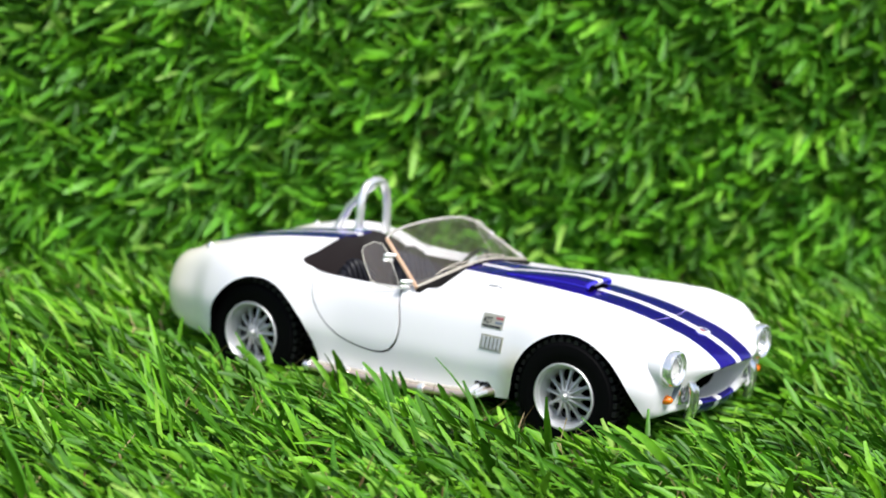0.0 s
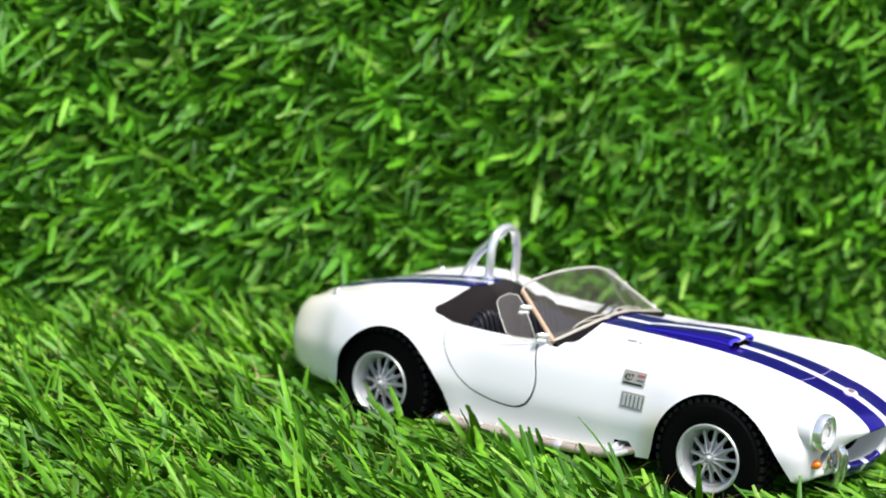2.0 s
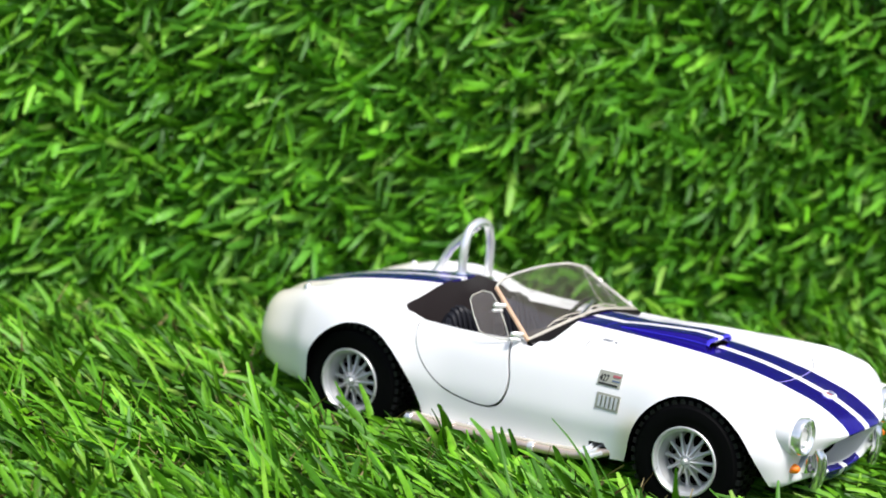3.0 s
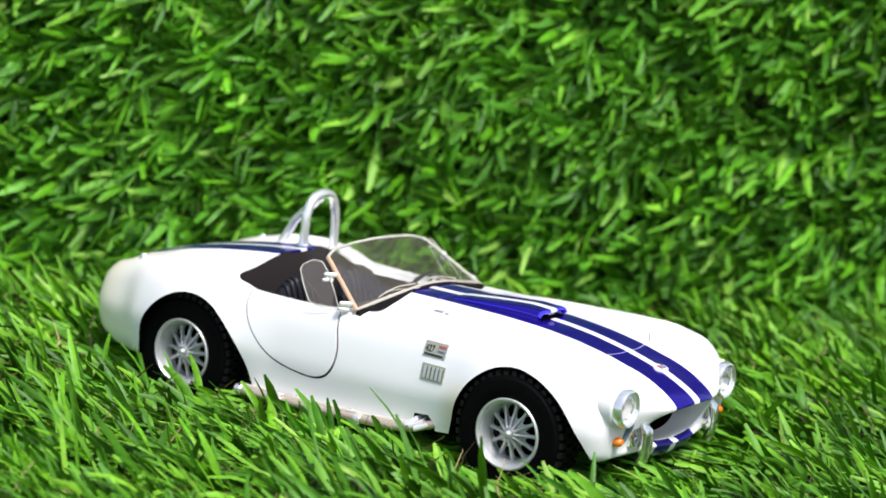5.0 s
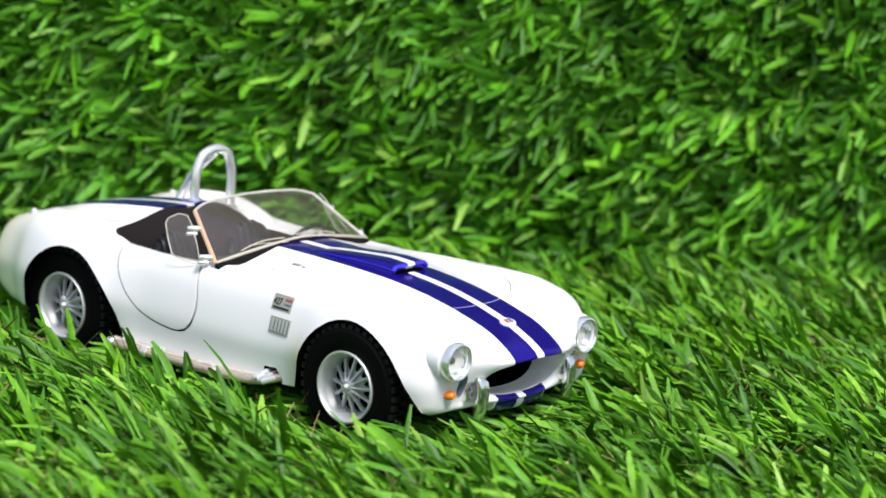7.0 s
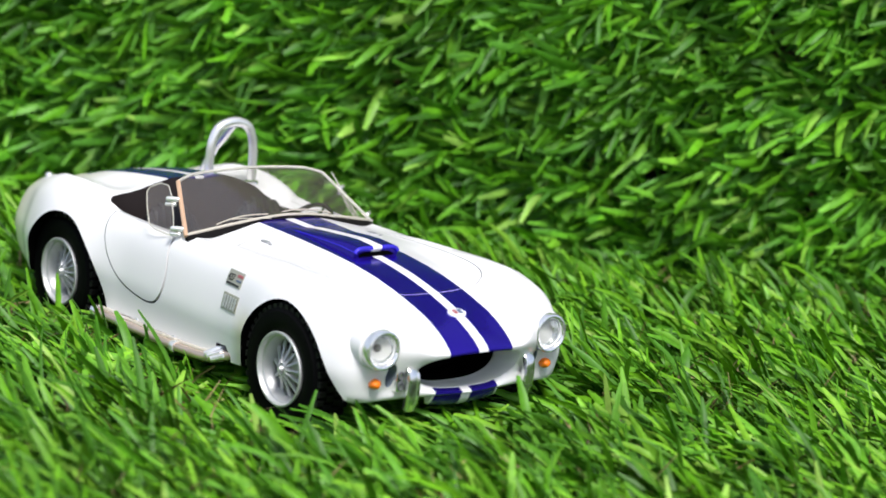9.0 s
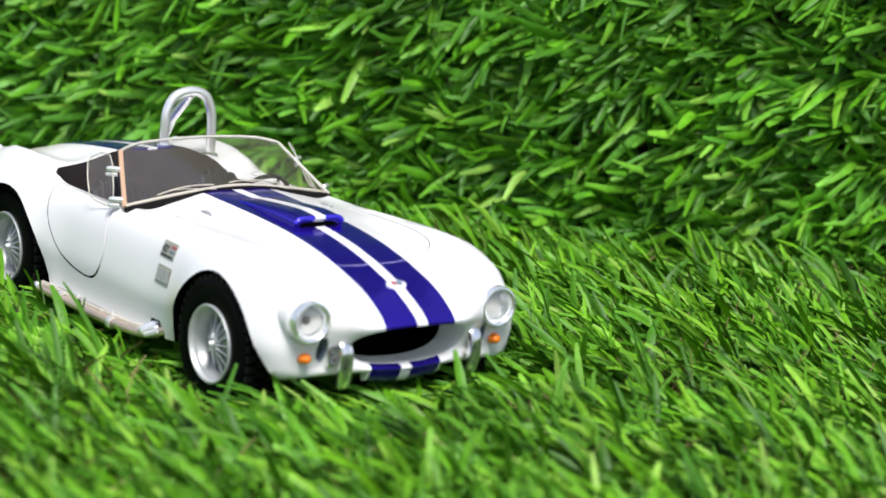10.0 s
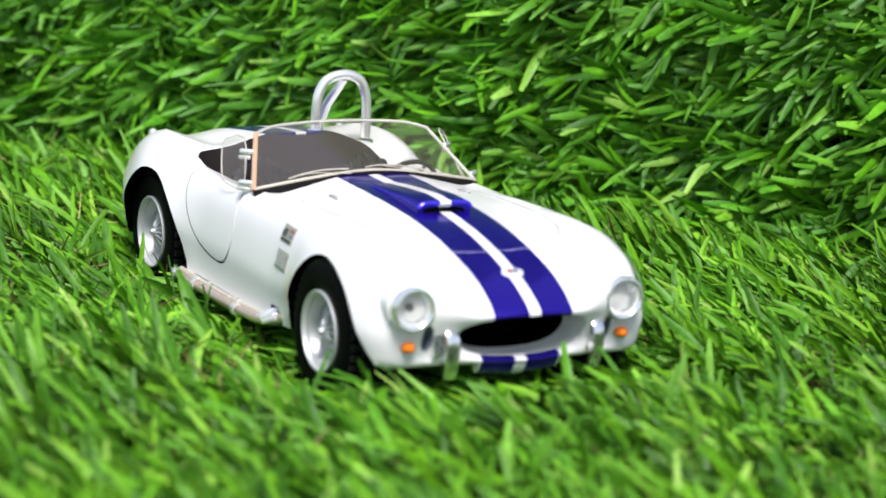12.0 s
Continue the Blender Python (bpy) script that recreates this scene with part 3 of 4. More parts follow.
DOOR = round_outline([(-22.6, 40), (-22.6, 30), (-22.5, 23), (-20.4, 18.2), (-16.2, 14.4), (-11, 12.7), (-5.4, 12.3), (-2.5, 14.2), (-1.8, 18), (-3.1, 23), (-3.7, 30), (-3.7, 40)])
HOOD = round_outline([(9.3, -13.6), (8.2, 0), (9.3, 13.6), (12.4, 15.9), (26, 15.9), (38, 14.6), (42.4, 11), (44.2, 5), (44.6, 0), (44.2, -5), (42.4, -11), (38, -14.6), (26, -15.9), (12.4, -15.9)])
COCKPIT = round_outline([(-27.2, -18.7), (-28.6, -16.0), (-28.4, -12.0), (-27.4, -6), (-27.0, 0), (-27.4, 6), (-27.4, 9.6), (-26.2, 12.4), (-23.4, 14.4), (-19, 15.4), (-14, 15.6), (-4, 15.6), (-0.8, 14.8), (1.2, 9), (1.8, 0), (1.2, -9), (-0.8, -15.6), (-4, -16.9), (-14, -17.7), (-24.2, -19.1)])
FRONT_ARCH = grown_arch([(24.4, 4), (24.6, 11), (26.8, 17.0), (30.9, 20.8), (35.6, 22.1), (40, 21.3), (44.2, 18.9), (47.2, 15.8), (49.8, 12), (51.6, 8), (52.0, 4), (38, 1)])
REAR_ARCH = round_outline([(-45.2, 4), (-44.9, 11), (-43.9, 15.8), (-41, 19.6), (-36.8, 22.1), (-32.4, 22.5), (-28.4, 20.9), (-24.8, 17.4), (-21.2, 12.3), (-18.8, 7), (-18.4, 4), (-32, 1)])


def build_body():
    rings, outer, white_in = body_rings()
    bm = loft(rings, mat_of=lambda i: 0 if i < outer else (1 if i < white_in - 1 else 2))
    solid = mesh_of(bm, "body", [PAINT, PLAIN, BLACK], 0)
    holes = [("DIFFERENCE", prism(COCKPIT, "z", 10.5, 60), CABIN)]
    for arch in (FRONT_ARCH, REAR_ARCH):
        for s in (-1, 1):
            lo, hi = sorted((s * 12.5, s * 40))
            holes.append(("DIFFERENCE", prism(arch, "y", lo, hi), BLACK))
    for s in (-1, 1):
        slot = lathe([(0.001, -1), (1.0, -1), (1.0, 1), (0.001, 1)], (0, 0, 0), "x", 16)
        bmesh.ops.transform(slot, matrix=Matrix.Translation((54.0, s * 14.9, 13.6)) @ Matrix.Diagonal((2.6, 0.8, 2.1, 1)), verts=slot.verts)
        holes.append(("DIFFERENCE", slot, DUCT))
        lo, hi = sorted((s * 21.0, s * 30))
        holes.append(("DIFFERENCE", prism([(16.0, 7.0), (16.4, 10.4), (19.4, 10.6), (20.8, 8.8), (20.8, 7.0)], "y", lo, hi), BLACK))
    shell = carve(solid, holes)
    whole_shell = shell.copy()
    gaps = [("DIFFERENCE", prism([(q[0] + 0.2, q[1]) for q in grown(DOOR, 0.34)], "y", *sorted((s * 17.8, s * 40))), PRINT_BLACK) for s in (-1, 1)]
    gaps.append(("DIFFERENCE", prism(grown(HOOD, 0.15), "z", 22.0, 60), SEAM))
    part("body", carve(shell, gaps), None, car, "glossy white lacquered body shell with blue stripes")
    for s in (-1, 1):
        door = carve(whole_shell.copy(), [("INTERSECT", prism(DOOR, "y", *sorted((s * 18.0, s * 40))), PLAIN)])
        part("door", door, None, car, "closed white door with a dark gap round it")
    rows, low = [], []
    for k in range(33):
        y = k / 32 * 13.6 - 6.8
        z = MOUTH_Z - 4.0 * (1 - (abs(y) / 11.1) ** 2.4) ** (1 / 2.4)
        x = raked(58.9 - BOW * (abs(y) / 10) ** 2.6, z)
        low.append((x + 0.25, y, z - 0.45))
        rows.append([(x - 0.9, y, z - 0.05), (x - 0.1, y, z + 0.02), (x + 0.3, y, z - 0.25), (x + 0.4, y, z - 0.75), (x + 0.2, y, z - 1.5), (x - 0.3, y, z - 2.3), (x - 1.0, y, z - 2.8), (x - 1.6, y, z - 2.8), (x - 1.6, y, z - 0.3)])
    valance = part("front_valance", loft(rows), PAINT, car, "low front lip under the grille mouth with blue stripes")
    # the highlight line along the valance, painted in lighter blue
    part("lower_lip", tube(low, 0.24, 10), HIGHLIGHT_BLUE, valance, "rounded edge with a painted highlight")
    hood = carve(whole_shell.copy(), [("INTERSECT", prism(HOOD, "z", 22.2, 60), PLAIN)])
    return part("hood", hood, None, car, "white hood with two blue stripes")


hood = build_body()


def body_top(x, y):
    """Height of the body's upper skin."""
    s = [(a, b) for a, b in (tuple(q) for q in spline(half_section(x), 8)) if b > 14]
    return float(np.interp(abs(y), [q[0] for q in s], [q[1] for q in s]))


def body_side(x, z):
    """Half-width of the body at a height on its flank."""
    s = [(a, b) for a, b in (tuple(q) for q in spline(half_section(x), 8)) if a > 15]
    s.sort(key=lambda q: q[1])
    return float(np.interp(z, [q[1] for q in s], [q[0] for q in s]))


# hood scoop
def build_scoop():
    def crown(x, y, w, h):
        return body_top(x, y) - 0.25 + (h + 0.25) * (1 - (abs(y) / w) ** 9) ** 0.5
    rings = []
    for k in range(15):
        t = k / 14
        x, w, h = 9.8 + 18.4 * t, 4.35 + 0.35 * t, 0.15 + 1.6 * min(1, t * 1.25) ** 0.9
        ring = [(x, (j / 32 * 2 - 1) * w, crown(x, (j / 32 * 2 - 1) * w, w, h)) for j in range(33)]
        rings.append(ring + [(x, w, body_top(x, w) - 0.6), (x, -w, body_top(x, -w) - 0.6)])
    scoop = part("hood_scoop", loft(rings), PAINT, car, "raised blue hood scoop with a rounded lip")
    # lip and side edges carry their highlights in a lighter blue
    lip = [(28.35, (j / 32 * 2 - 1) * 4.45, crown(28.3, (j / 32 * 2 - 1) * 4.45, 4.72, 1.75) - 0.4) for j in range(33)]
    part("scoop_lip", tube(lip, 0.42, 10), HIGHLIGHT_BLUE, scoop, "rounded blue lip with a painted highlight")
    for s in (-1, 1):
        edge = [(10.5 + 17.6 * k / 12, s * (4.2 + 0.33 * k / 12), crown(10.5 + 17.6 * k / 12, 4.2 + 0.33 * k / 12, 4.37 + 0.35 * k / 12, 0.2 + 1.55 * min(1, k / 12 * 1.25) ** 0.9) - 0.02) for k in range(13)]
        part("scoop_edge", tube(edge, 0.13, 6), HIGHLIGHT_BLUE, scoop, "rounded edge of the scoop with a painted highlight")
    # the scoop is solid; a black block stands for the shade in its mouth
    mouth = [((j / 20 * 2 - 1) * 3.6, body_top(28.5, 3.9 * (j / 20 * 2 - 1)) + 0.02 + 0.62 * (1 - abs(j / 20 * 2 - 1) ** 5) ** 0.5) for j in range(21)]
    part("scoop_mouth", prism(mouth, "x", 27.6, 28.62), BLACK, scoop, "black block that stands for the shaded opening")


build_scoop()


# wheels
def tyre_mesh(side):
    """Tyre standing at the origin, outer face towards side."""
    prof = [(5.95, 3.1), (6.6, 3.6), (8.2, 3.8), (9.5, 3.6), (10.3, 2.9), (10.55, 2.2), (10.6, 0), (10.55, -2.2), (10.3, -2.9), (9.5, -3.6), (8.2, -3.8), (5.95, -3.1)]
    bm = lathe([(r, side * h) for r, h in prof], (0, 0, 0), "y", 60, closed=True)
    return mesh_of(bm, "tyre", RUBBER)


def tread_mesh():
    """Blocks round the tyre."""
    bm = bmesh.new()
    for k in range(40):
        a = k * math.tau / 40
        for row, y in enumerate((-2.4, -0.85, 0.85, 2.4)):
            off = (row % 2) * math.pi / 40
            m = Matrix.Rotation(-(a + off), 4, "Y") @ Matrix.Translation((10.6 if row in (1, 2) else 10.38, y, 0))
            b = block((0.75, 1.4, 0.95), (0, 0, 0), 0, m)
            vs = [bm.verts.new(v.co) for v in b.verts]
            b.verts.index_update()
            for f in b.faces:
                bm.faces.new([vs[v.index] for v in f.verts])
            b.free()
    return mesh_of(bm, "tread", TREAD)


def build_wheel(x, s):
    at = (x, s * 20.0, 10.8)
    def put(me, k=0.96):
        me.transform(Matrix.Translation(at) @ Matrix.Diagonal((k, 1, k, 1)))
        return me
    rim = [(6.45, 3.4), (6.55, 3.75), (6.4, 3.95), (6.15, 3.95), (5.98, 3.7), (5.9, 3.2), (5.62, 3.0), (5.55, 2.5), (5.2, 1.9), (4.95, 0.9), (4.9, -2.8), (6.2, -3.2), (6.3, 3.0)]
    wheel = part("wheel", put(mesh_of(lathe([(r, s * h) for r, h in rim], (0, 0, 0), "y", 56, closed=True), "wheel", SILVER)), None, car, "silver multi-spoke wheel with a deep polished rim")
    part("tyre", put(tyre_mesh(s), 1), None, wheel, "black rubber tyre with block tread")
    tagged(part("tread", put(tread_mesh(), 1), None, wheel, "black tread blocks"), kind="stuff")
    part("hub", put(mesh_of(lathe([(0.001, s * 3.9), (0.4, s * 3.85), (0.62, s * 3.5), (0.7, s * 3.1), (1.1, s * 2.9), (1.3, s * 2.3), (1.35, s * 0.2), (0.001, s * 0.2)], (0, 0, 0), "y", 20), "hub", SILVER)), None, wheel)
    face = mesh_of(lathe([(0.001, s * 2.5), (1.4, s * 2.4), (3.0, s * 1.6), (4.95, s * 0.7), (4.95, s * 0.3), (3.0, s * 1.15), (0.001, s * 2.0)], (0, 0, 0), "y", 48), "wheel_face", CAST, 0)
    holes = []
    for k in range(12):
        a = (k + 0.5) * math.tau / 12
        drop = round_outline([(4.72, -0.42), (4.86, 0), (4.72, 0.42), (4.2, 0.74), (3.6, 0.62), (3.1, 0.36), (2.75, 0.0), (3.1, -0.36), (3.6, -0.62), (4.2, -0.74)], 3)
        c = prism(drop, "y", -3, 3)
        bmesh.ops.transform(c, matrix=Matrix.Rotation(-a, 4, "Y"), verts=c.verts)
        holes.append(c)
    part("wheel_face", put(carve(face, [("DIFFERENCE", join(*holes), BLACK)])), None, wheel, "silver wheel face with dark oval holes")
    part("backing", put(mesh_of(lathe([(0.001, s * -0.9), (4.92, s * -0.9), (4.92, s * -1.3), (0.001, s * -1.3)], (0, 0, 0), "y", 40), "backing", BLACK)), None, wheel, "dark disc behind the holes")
    for k in range(12):
        turn = Matrix.Rotation(-k * math.tau / 12, 4, "Y")
        spoke = tube([(0.9, s * 3.0, 0), (1.8, s * 2.55, 0), (3.2, s * 1.8, 0), (4.97, s * 1.0, 0)], [0.28, 0.26, 0.3, 0.44], 8)
        bmesh.ops.transform(spoke, matrix=turn, verts=spoke.verts)
        part("spoke", put(mesh_of(spoke, "spoke", SILVER)), None, wheel)


for x in (35.7, -35.7):
    for s in (-1, 1):
        build_wheel(x, s)
for x in (35.7, -35.7):
    part("axle", tube([(x, -17, 10.8), (x, 17, 10.8)], 0.9, 10), BLACK, car)


# windscreen
def screen_point(u, v):
    """u from -1 to 1 across, v from 0 at the foot to 1 at the top."""
    a = abs(u)
    v *= 1 - 0.08 * max(0.0, (a - 0.72) / 0.28) ** 2
    y = u * (20.1 * (1 - v) + 15.3 * v)
    x0, x1 = 0.37 + 1.81 * (1 - a ** 2), -10.9 - 0.63 * (1 - a ** 2.3)
    z0, z1 = 25.0 + 2.8 * (1 - a ** 1.5), 33.0 + 0.8 * (1 - a ** 1.8)
    return Vector((x0 + (x1 - x0) * v, y, z0 + (z1 - z0) * v))


def build_windscreen():
    us = [k / 48 * 2 - 1 for k in range(49)]
    bm = bmesh.new()
    inward = Vector((-0.2, 0, -0.28))
    sheets = [[[bm.verts.new(screen_point(u, v / 12) + shift) for u in us] for v in range(13)] for shift in (Vector(), inward)]
    for grid in sheets:
        for i in range(12):
            for j in range(48):
                bm.faces.new((grid[i][j], grid[i][j + 1], grid[i + 1][j + 1], grid[i + 1][j]))
    rims = [[g[0][j] for j in range(49)] + [g[i][48] for i in range(1, 13)] + [g[12][j] for j in range(47, -1, -1)] + [g[i][0] for i in range(11, 0, -1)] for g in sheets]
    for k in range(len(rims[0])):
        n = (k + 1) % len(rims[0])
        bm.faces.new((rims[0][k], rims[0][n], rims[1][n], rims[1][k]))
    screen = part("windscreen", bm, GLASS, car, "clear curved plastic windscreen")
    screen.visible_shadow = False
    part("screen_foot", tube([screen_point(u, 0.02) for u in us], 0.34, 10), WARM, screen, "beige-silver lower edge")
    part("screen_header", tube([screen_point(u, 1) for u in us], 0.27, 8), EDGE, screen, "milky pale upper edge")
    for s in (-1, 1):
        part("screen_post", tube([screen_point(s, k / 8) for k in range(9)], 0.42 if s < 0 else 0.28, 8), COPPER if s < 0 else EDGE, screen, "tan side post" if s < 0 else "milky clear side post")
    rows = []
    for u in us:
        p = screen_point(u, 0)
        x = float(np.interp(abs(u), (0, 0.25, 0.5, 0.75, 0.9, 1), (2.3, 2.45, 2.75, 2.9, 2.5, 1.2)))
        q = Vector((max(x, p.x + 0.3), p.y, body_top(max(x, p.x + 0.3), p.y) + 0.18))
        rows.append([p + Vector((-0.2, 0, 0)), (p + q) / 2 + Vector((0, 0, 0.2)), q, q - Vector((0, 0, 0.5)), p - Vector((0.3, 0, 1.2))])
    part("screen_seal", loft(rows), SEAL, screen, "black seal under the windscreen")
    for u0, u1 in ((-0.72, -0.2), (-0.05, 0.5)):
        path = [screen_point(u0 + (u1 - u0) * k / 8, 0.08 + 0.045 * math.sin(k / 8 * math.pi)) + Vector((0.45, 0, 0.15)) for k in range(9)]
        wiper = part("wiper", tube(path, 0.13, 6), WARM, screen, "thin silver wiper")
        part("wiper_arm", tube([path[2], (path[2] + path[6]) / 2 + Vector((0.25, 0, -0.15)), screen_point(u1, 0) + Vector((0.5, 0, 0.1))], 0.09, 6), WARM, wiper)
    for s in (-1, 1):
        build_wing(screen, s)


def build_wing(screen, s):
    """Clear side wing held by two clips to the screen's post."""
    front_low, rear_low, rear_top, front_top = (Vector((x, s * y, z)) for x, y, z in ((-3.0, 20.2, 24.3), (-9.2, 21.8, 25.0), (-12.7, 20.4, 30.9), (-9.3, 17.6, 31.9)))
    def at(a, b):
        return (front_low * (1 - a) + rear_low * a) * (1 - b) + (front_top * (1 - a) + rear_top * a) * b
    edge = [at(a, b) for a, b in ((0.05, 0.02), (0.3, -0.03), (0.8, -0.02), (0.97, 0.06), (1.02, 0.5), (1.0, 0.9), (0.85, 1.02), (0.4, 1.08), (0.08, 1.0), (0.0, 0.8), (0.0, 0.4))]
    bm = bmesh.new()
    bm.faces.new([bm.verts.new(p) for p in edge])
    bmesh.ops.solidify(bm, geom=list(bm.faces), thickness=0.5)
    wing = part("side_wing", bm, WING, screen, "clear plastic side wing")
    wing.visible_shadow = False
    part("wing_edge", tube(edge, 0.12, 6, closed=True), EDGE, screen, "bright edge of the side wing")
    for v in (0.68, 0.14):
        p = screen_point(s, v)
        turn = Matrix.Rotation(radians(s * -50), 4, "Z")
        clip = join(block((2.6, 1.0, 0.95), p + Vector((-0.7, s * 1.1, -0.1)), 0.4, turn, 3), block((2.2, 0.9, 0.7), p + Vector((-1.0, s * 1.3, -1.05)), 0.3, turn, 3))
        part("wing_clip", clip, BAR, screen, "chrome clip")


build_windscreen()


# cabin
def build_cabin():
    bm = block((27, 32, 0.8), (-12, 0, 10.9), 0.2)
    part("cabin_floor", bm, CABIN, car, "dark brown cabin floor")
    part("transmission_tunnel", block((25, 5.5, 6), (-11, 0, 13.5), 1.2), CABIN, car)
    dash = []
    for k in range(21):
        y = (k / 20 * 2 - 1) * 15.4
        q = y / 15.4
        x = -2.6 + 5.6 * (1 - q * q)
        dash.append([(x - 3.4, y, 17.5), (x - 3.6, y, 23.2 + 1.5 * (1 - q * q)), (x - 2.4, y, 24.6 + 2.0 * (1 - q * q)), (x + 2.0, y, 24.7 + 2.2 * (1 - q * q)), (x + 2.4, y, 17.5)])
    part("dashboard", loft(dash), CABIN, car, "dark brown dashboard")
    for s in (-1, 1):
        mid = s * 10.0
        cushion = block((12, 12.0, 3.4), (-13.0, s * 9.2, 14.5), 1.2, segments=3)
        seat = part("seat", cushion, SEATS, car, "dark ribbed bucket seat")
        back = []
        for k in range(13):                 # a round-topped back, leaning rearwards
            y = (k / 12 * 2 - 1) * 6.4
            top = 25.6 - 0.075 * y * y - 0.0009 * y ** 4
            cup = 0.03 * y * y              # its wings curl forward
            back.append([(-18.4 + cup, mid + y, 14.0), (-20.3 + cup, mid + y, top - 1.2), (-20.9 + cup, mid + y, top - 0.2), (-21.8 + cup, mid + y, top), (-22.9 + cup, mid + y, top - 0.8), (-22.0 + cup, mid + y, 14.0)])
        part("seat_back", loft(back), SEATS, seat)
        for k in range(7):
            y = (k - 3) * 1.7
            top = 25.6 - 0.075 * y * y - 0.0009 * y ** 4
            cup = 0.03 * y * y
            path = spline([(-8, mid + y * 0.85, 16.0), (-16.6, mid + y * 0.9, 16.2), (-18.5 + cup, mid + y, 17.8), (-19.8 + cup, mid + y, top - 2.6), (-20.8 + cup, mid + y * 0.94, top - 0.3), (-22.0 + cup, mid + y * 0.92, top + 0.05)], 3)
            part("seat_rib", tube(path, 0.5, 6), SEATS, seat)
    wheel_c, tilt = Vector((-7.6, 11.2, 23.0)), Matrix.Rotation(radians(-62), 3, "Y")
    ring = [wheel_c + tilt @ Vector((math.cos(k * math.tau / 32) * 5.2, math.sin(k * math.tau / 32) * 5.2, 0)) for k in range(32)]
    sw = part("steering_wheel", tube(ring, 0.42, 8, closed=True), SEATS, car, "dark thin-rimmed steering wheel")
    for k in range(3):
        a = k * math.tau / 3 + 0.5
        part("wheel_spoke", tube([wheel_c, wheel_c + tilt @ Vector((math.cos(a) * 5.1, math.sin(a) * 5.1, 0))], 0.3, 6), CHROME, sw)
    part("steering_column", tube([wheel_c, wheel_c + tilt @ Vector((0, 0, -7))], 0.6, 8), SEATS, sw)


build_cabin()


# the body's rolled edge behind the seats
def build_cockpit_edge():
    path = [(-27.95 + 0.8 * (1 - (k / 12 - 1) ** 2), 6.4 * (k / 12 - 1)) for k in range(25)]
    edge = tube([(x, y, body_top(x, y) - 0.26) for x, y in path], 0.28, 10)
    part("cockpit_edge", edge, PAINT, car, "rolled white and blue edge behind the seats")


build_cockpit_edge()


# roll hoop behind the driver
def build_roll_bar():
    cx = -30.1
    half = [(4.1, 27.6), (4.1, 32.0), (4.5, 35.2), (6.0, 37.6), (9.2, 38.5), (12.1, 37.6), (13.4, 35.2), (13.8, 32.0), (13.8, 27.2)]
    hoop = part("roll_bar", tube([(cx, q[0], q[1]) for q in spline(half, 6)], 0.90, 16), BAR, car, "tall chrome roll hoop behind the seat")
    part("brace", tube([(cx - 0.4, 9.4, 37.9), (-36.0, 8.9, 32.5), (-39.0, 8.5, 27.0)], 0.85, 10), BAR, hoop, "chrome brace")
    for y in (4.1, 13.8):
        part("foot_plate", lathe([(0.001, 0), (1.5, 0), (1.4, 0.35), (0.001, 0.4)], (cx, y, body_top(cx, y) - 0.1), "z", 16), CHROME, hoop)


build_roll_bar()


# lamps, bumper bars, badges and other small parts
def strap(path, width, thick, y):
    """A flat bar, rounded at its edges, that follows a path of (x, z) in the plane across at y."""
    rings, p = [], [Vector((q[0], 0, q[1])) for q in path]
    for i in range(len(p)):
        t = (p[min(i + 1, len(p) - 1)] - p[max(i - 1, 0)]).normalized()
        n = Vector((t.z, 0, -t.x))
        w = width * (0.72 + 0.28 * min(1.0, 4 * i / (len(p) - 1), 4 * (len(p) - 1 - i) / (len(p) - 1)))
        ring = []
        for k in range(16):
            a = math.tau * k / 16
            c, s = math.cos(a), math.sin(a)
            q = p[i] + Vector((0, y + math.copysign(abs(c) ** 0.45, c) * w / 2, 0)) + n * math.copysign(abs(s) ** 0.6, s) * thick / 2
            ring.append(q)
        rings.append(ring)
    return loft(rings)


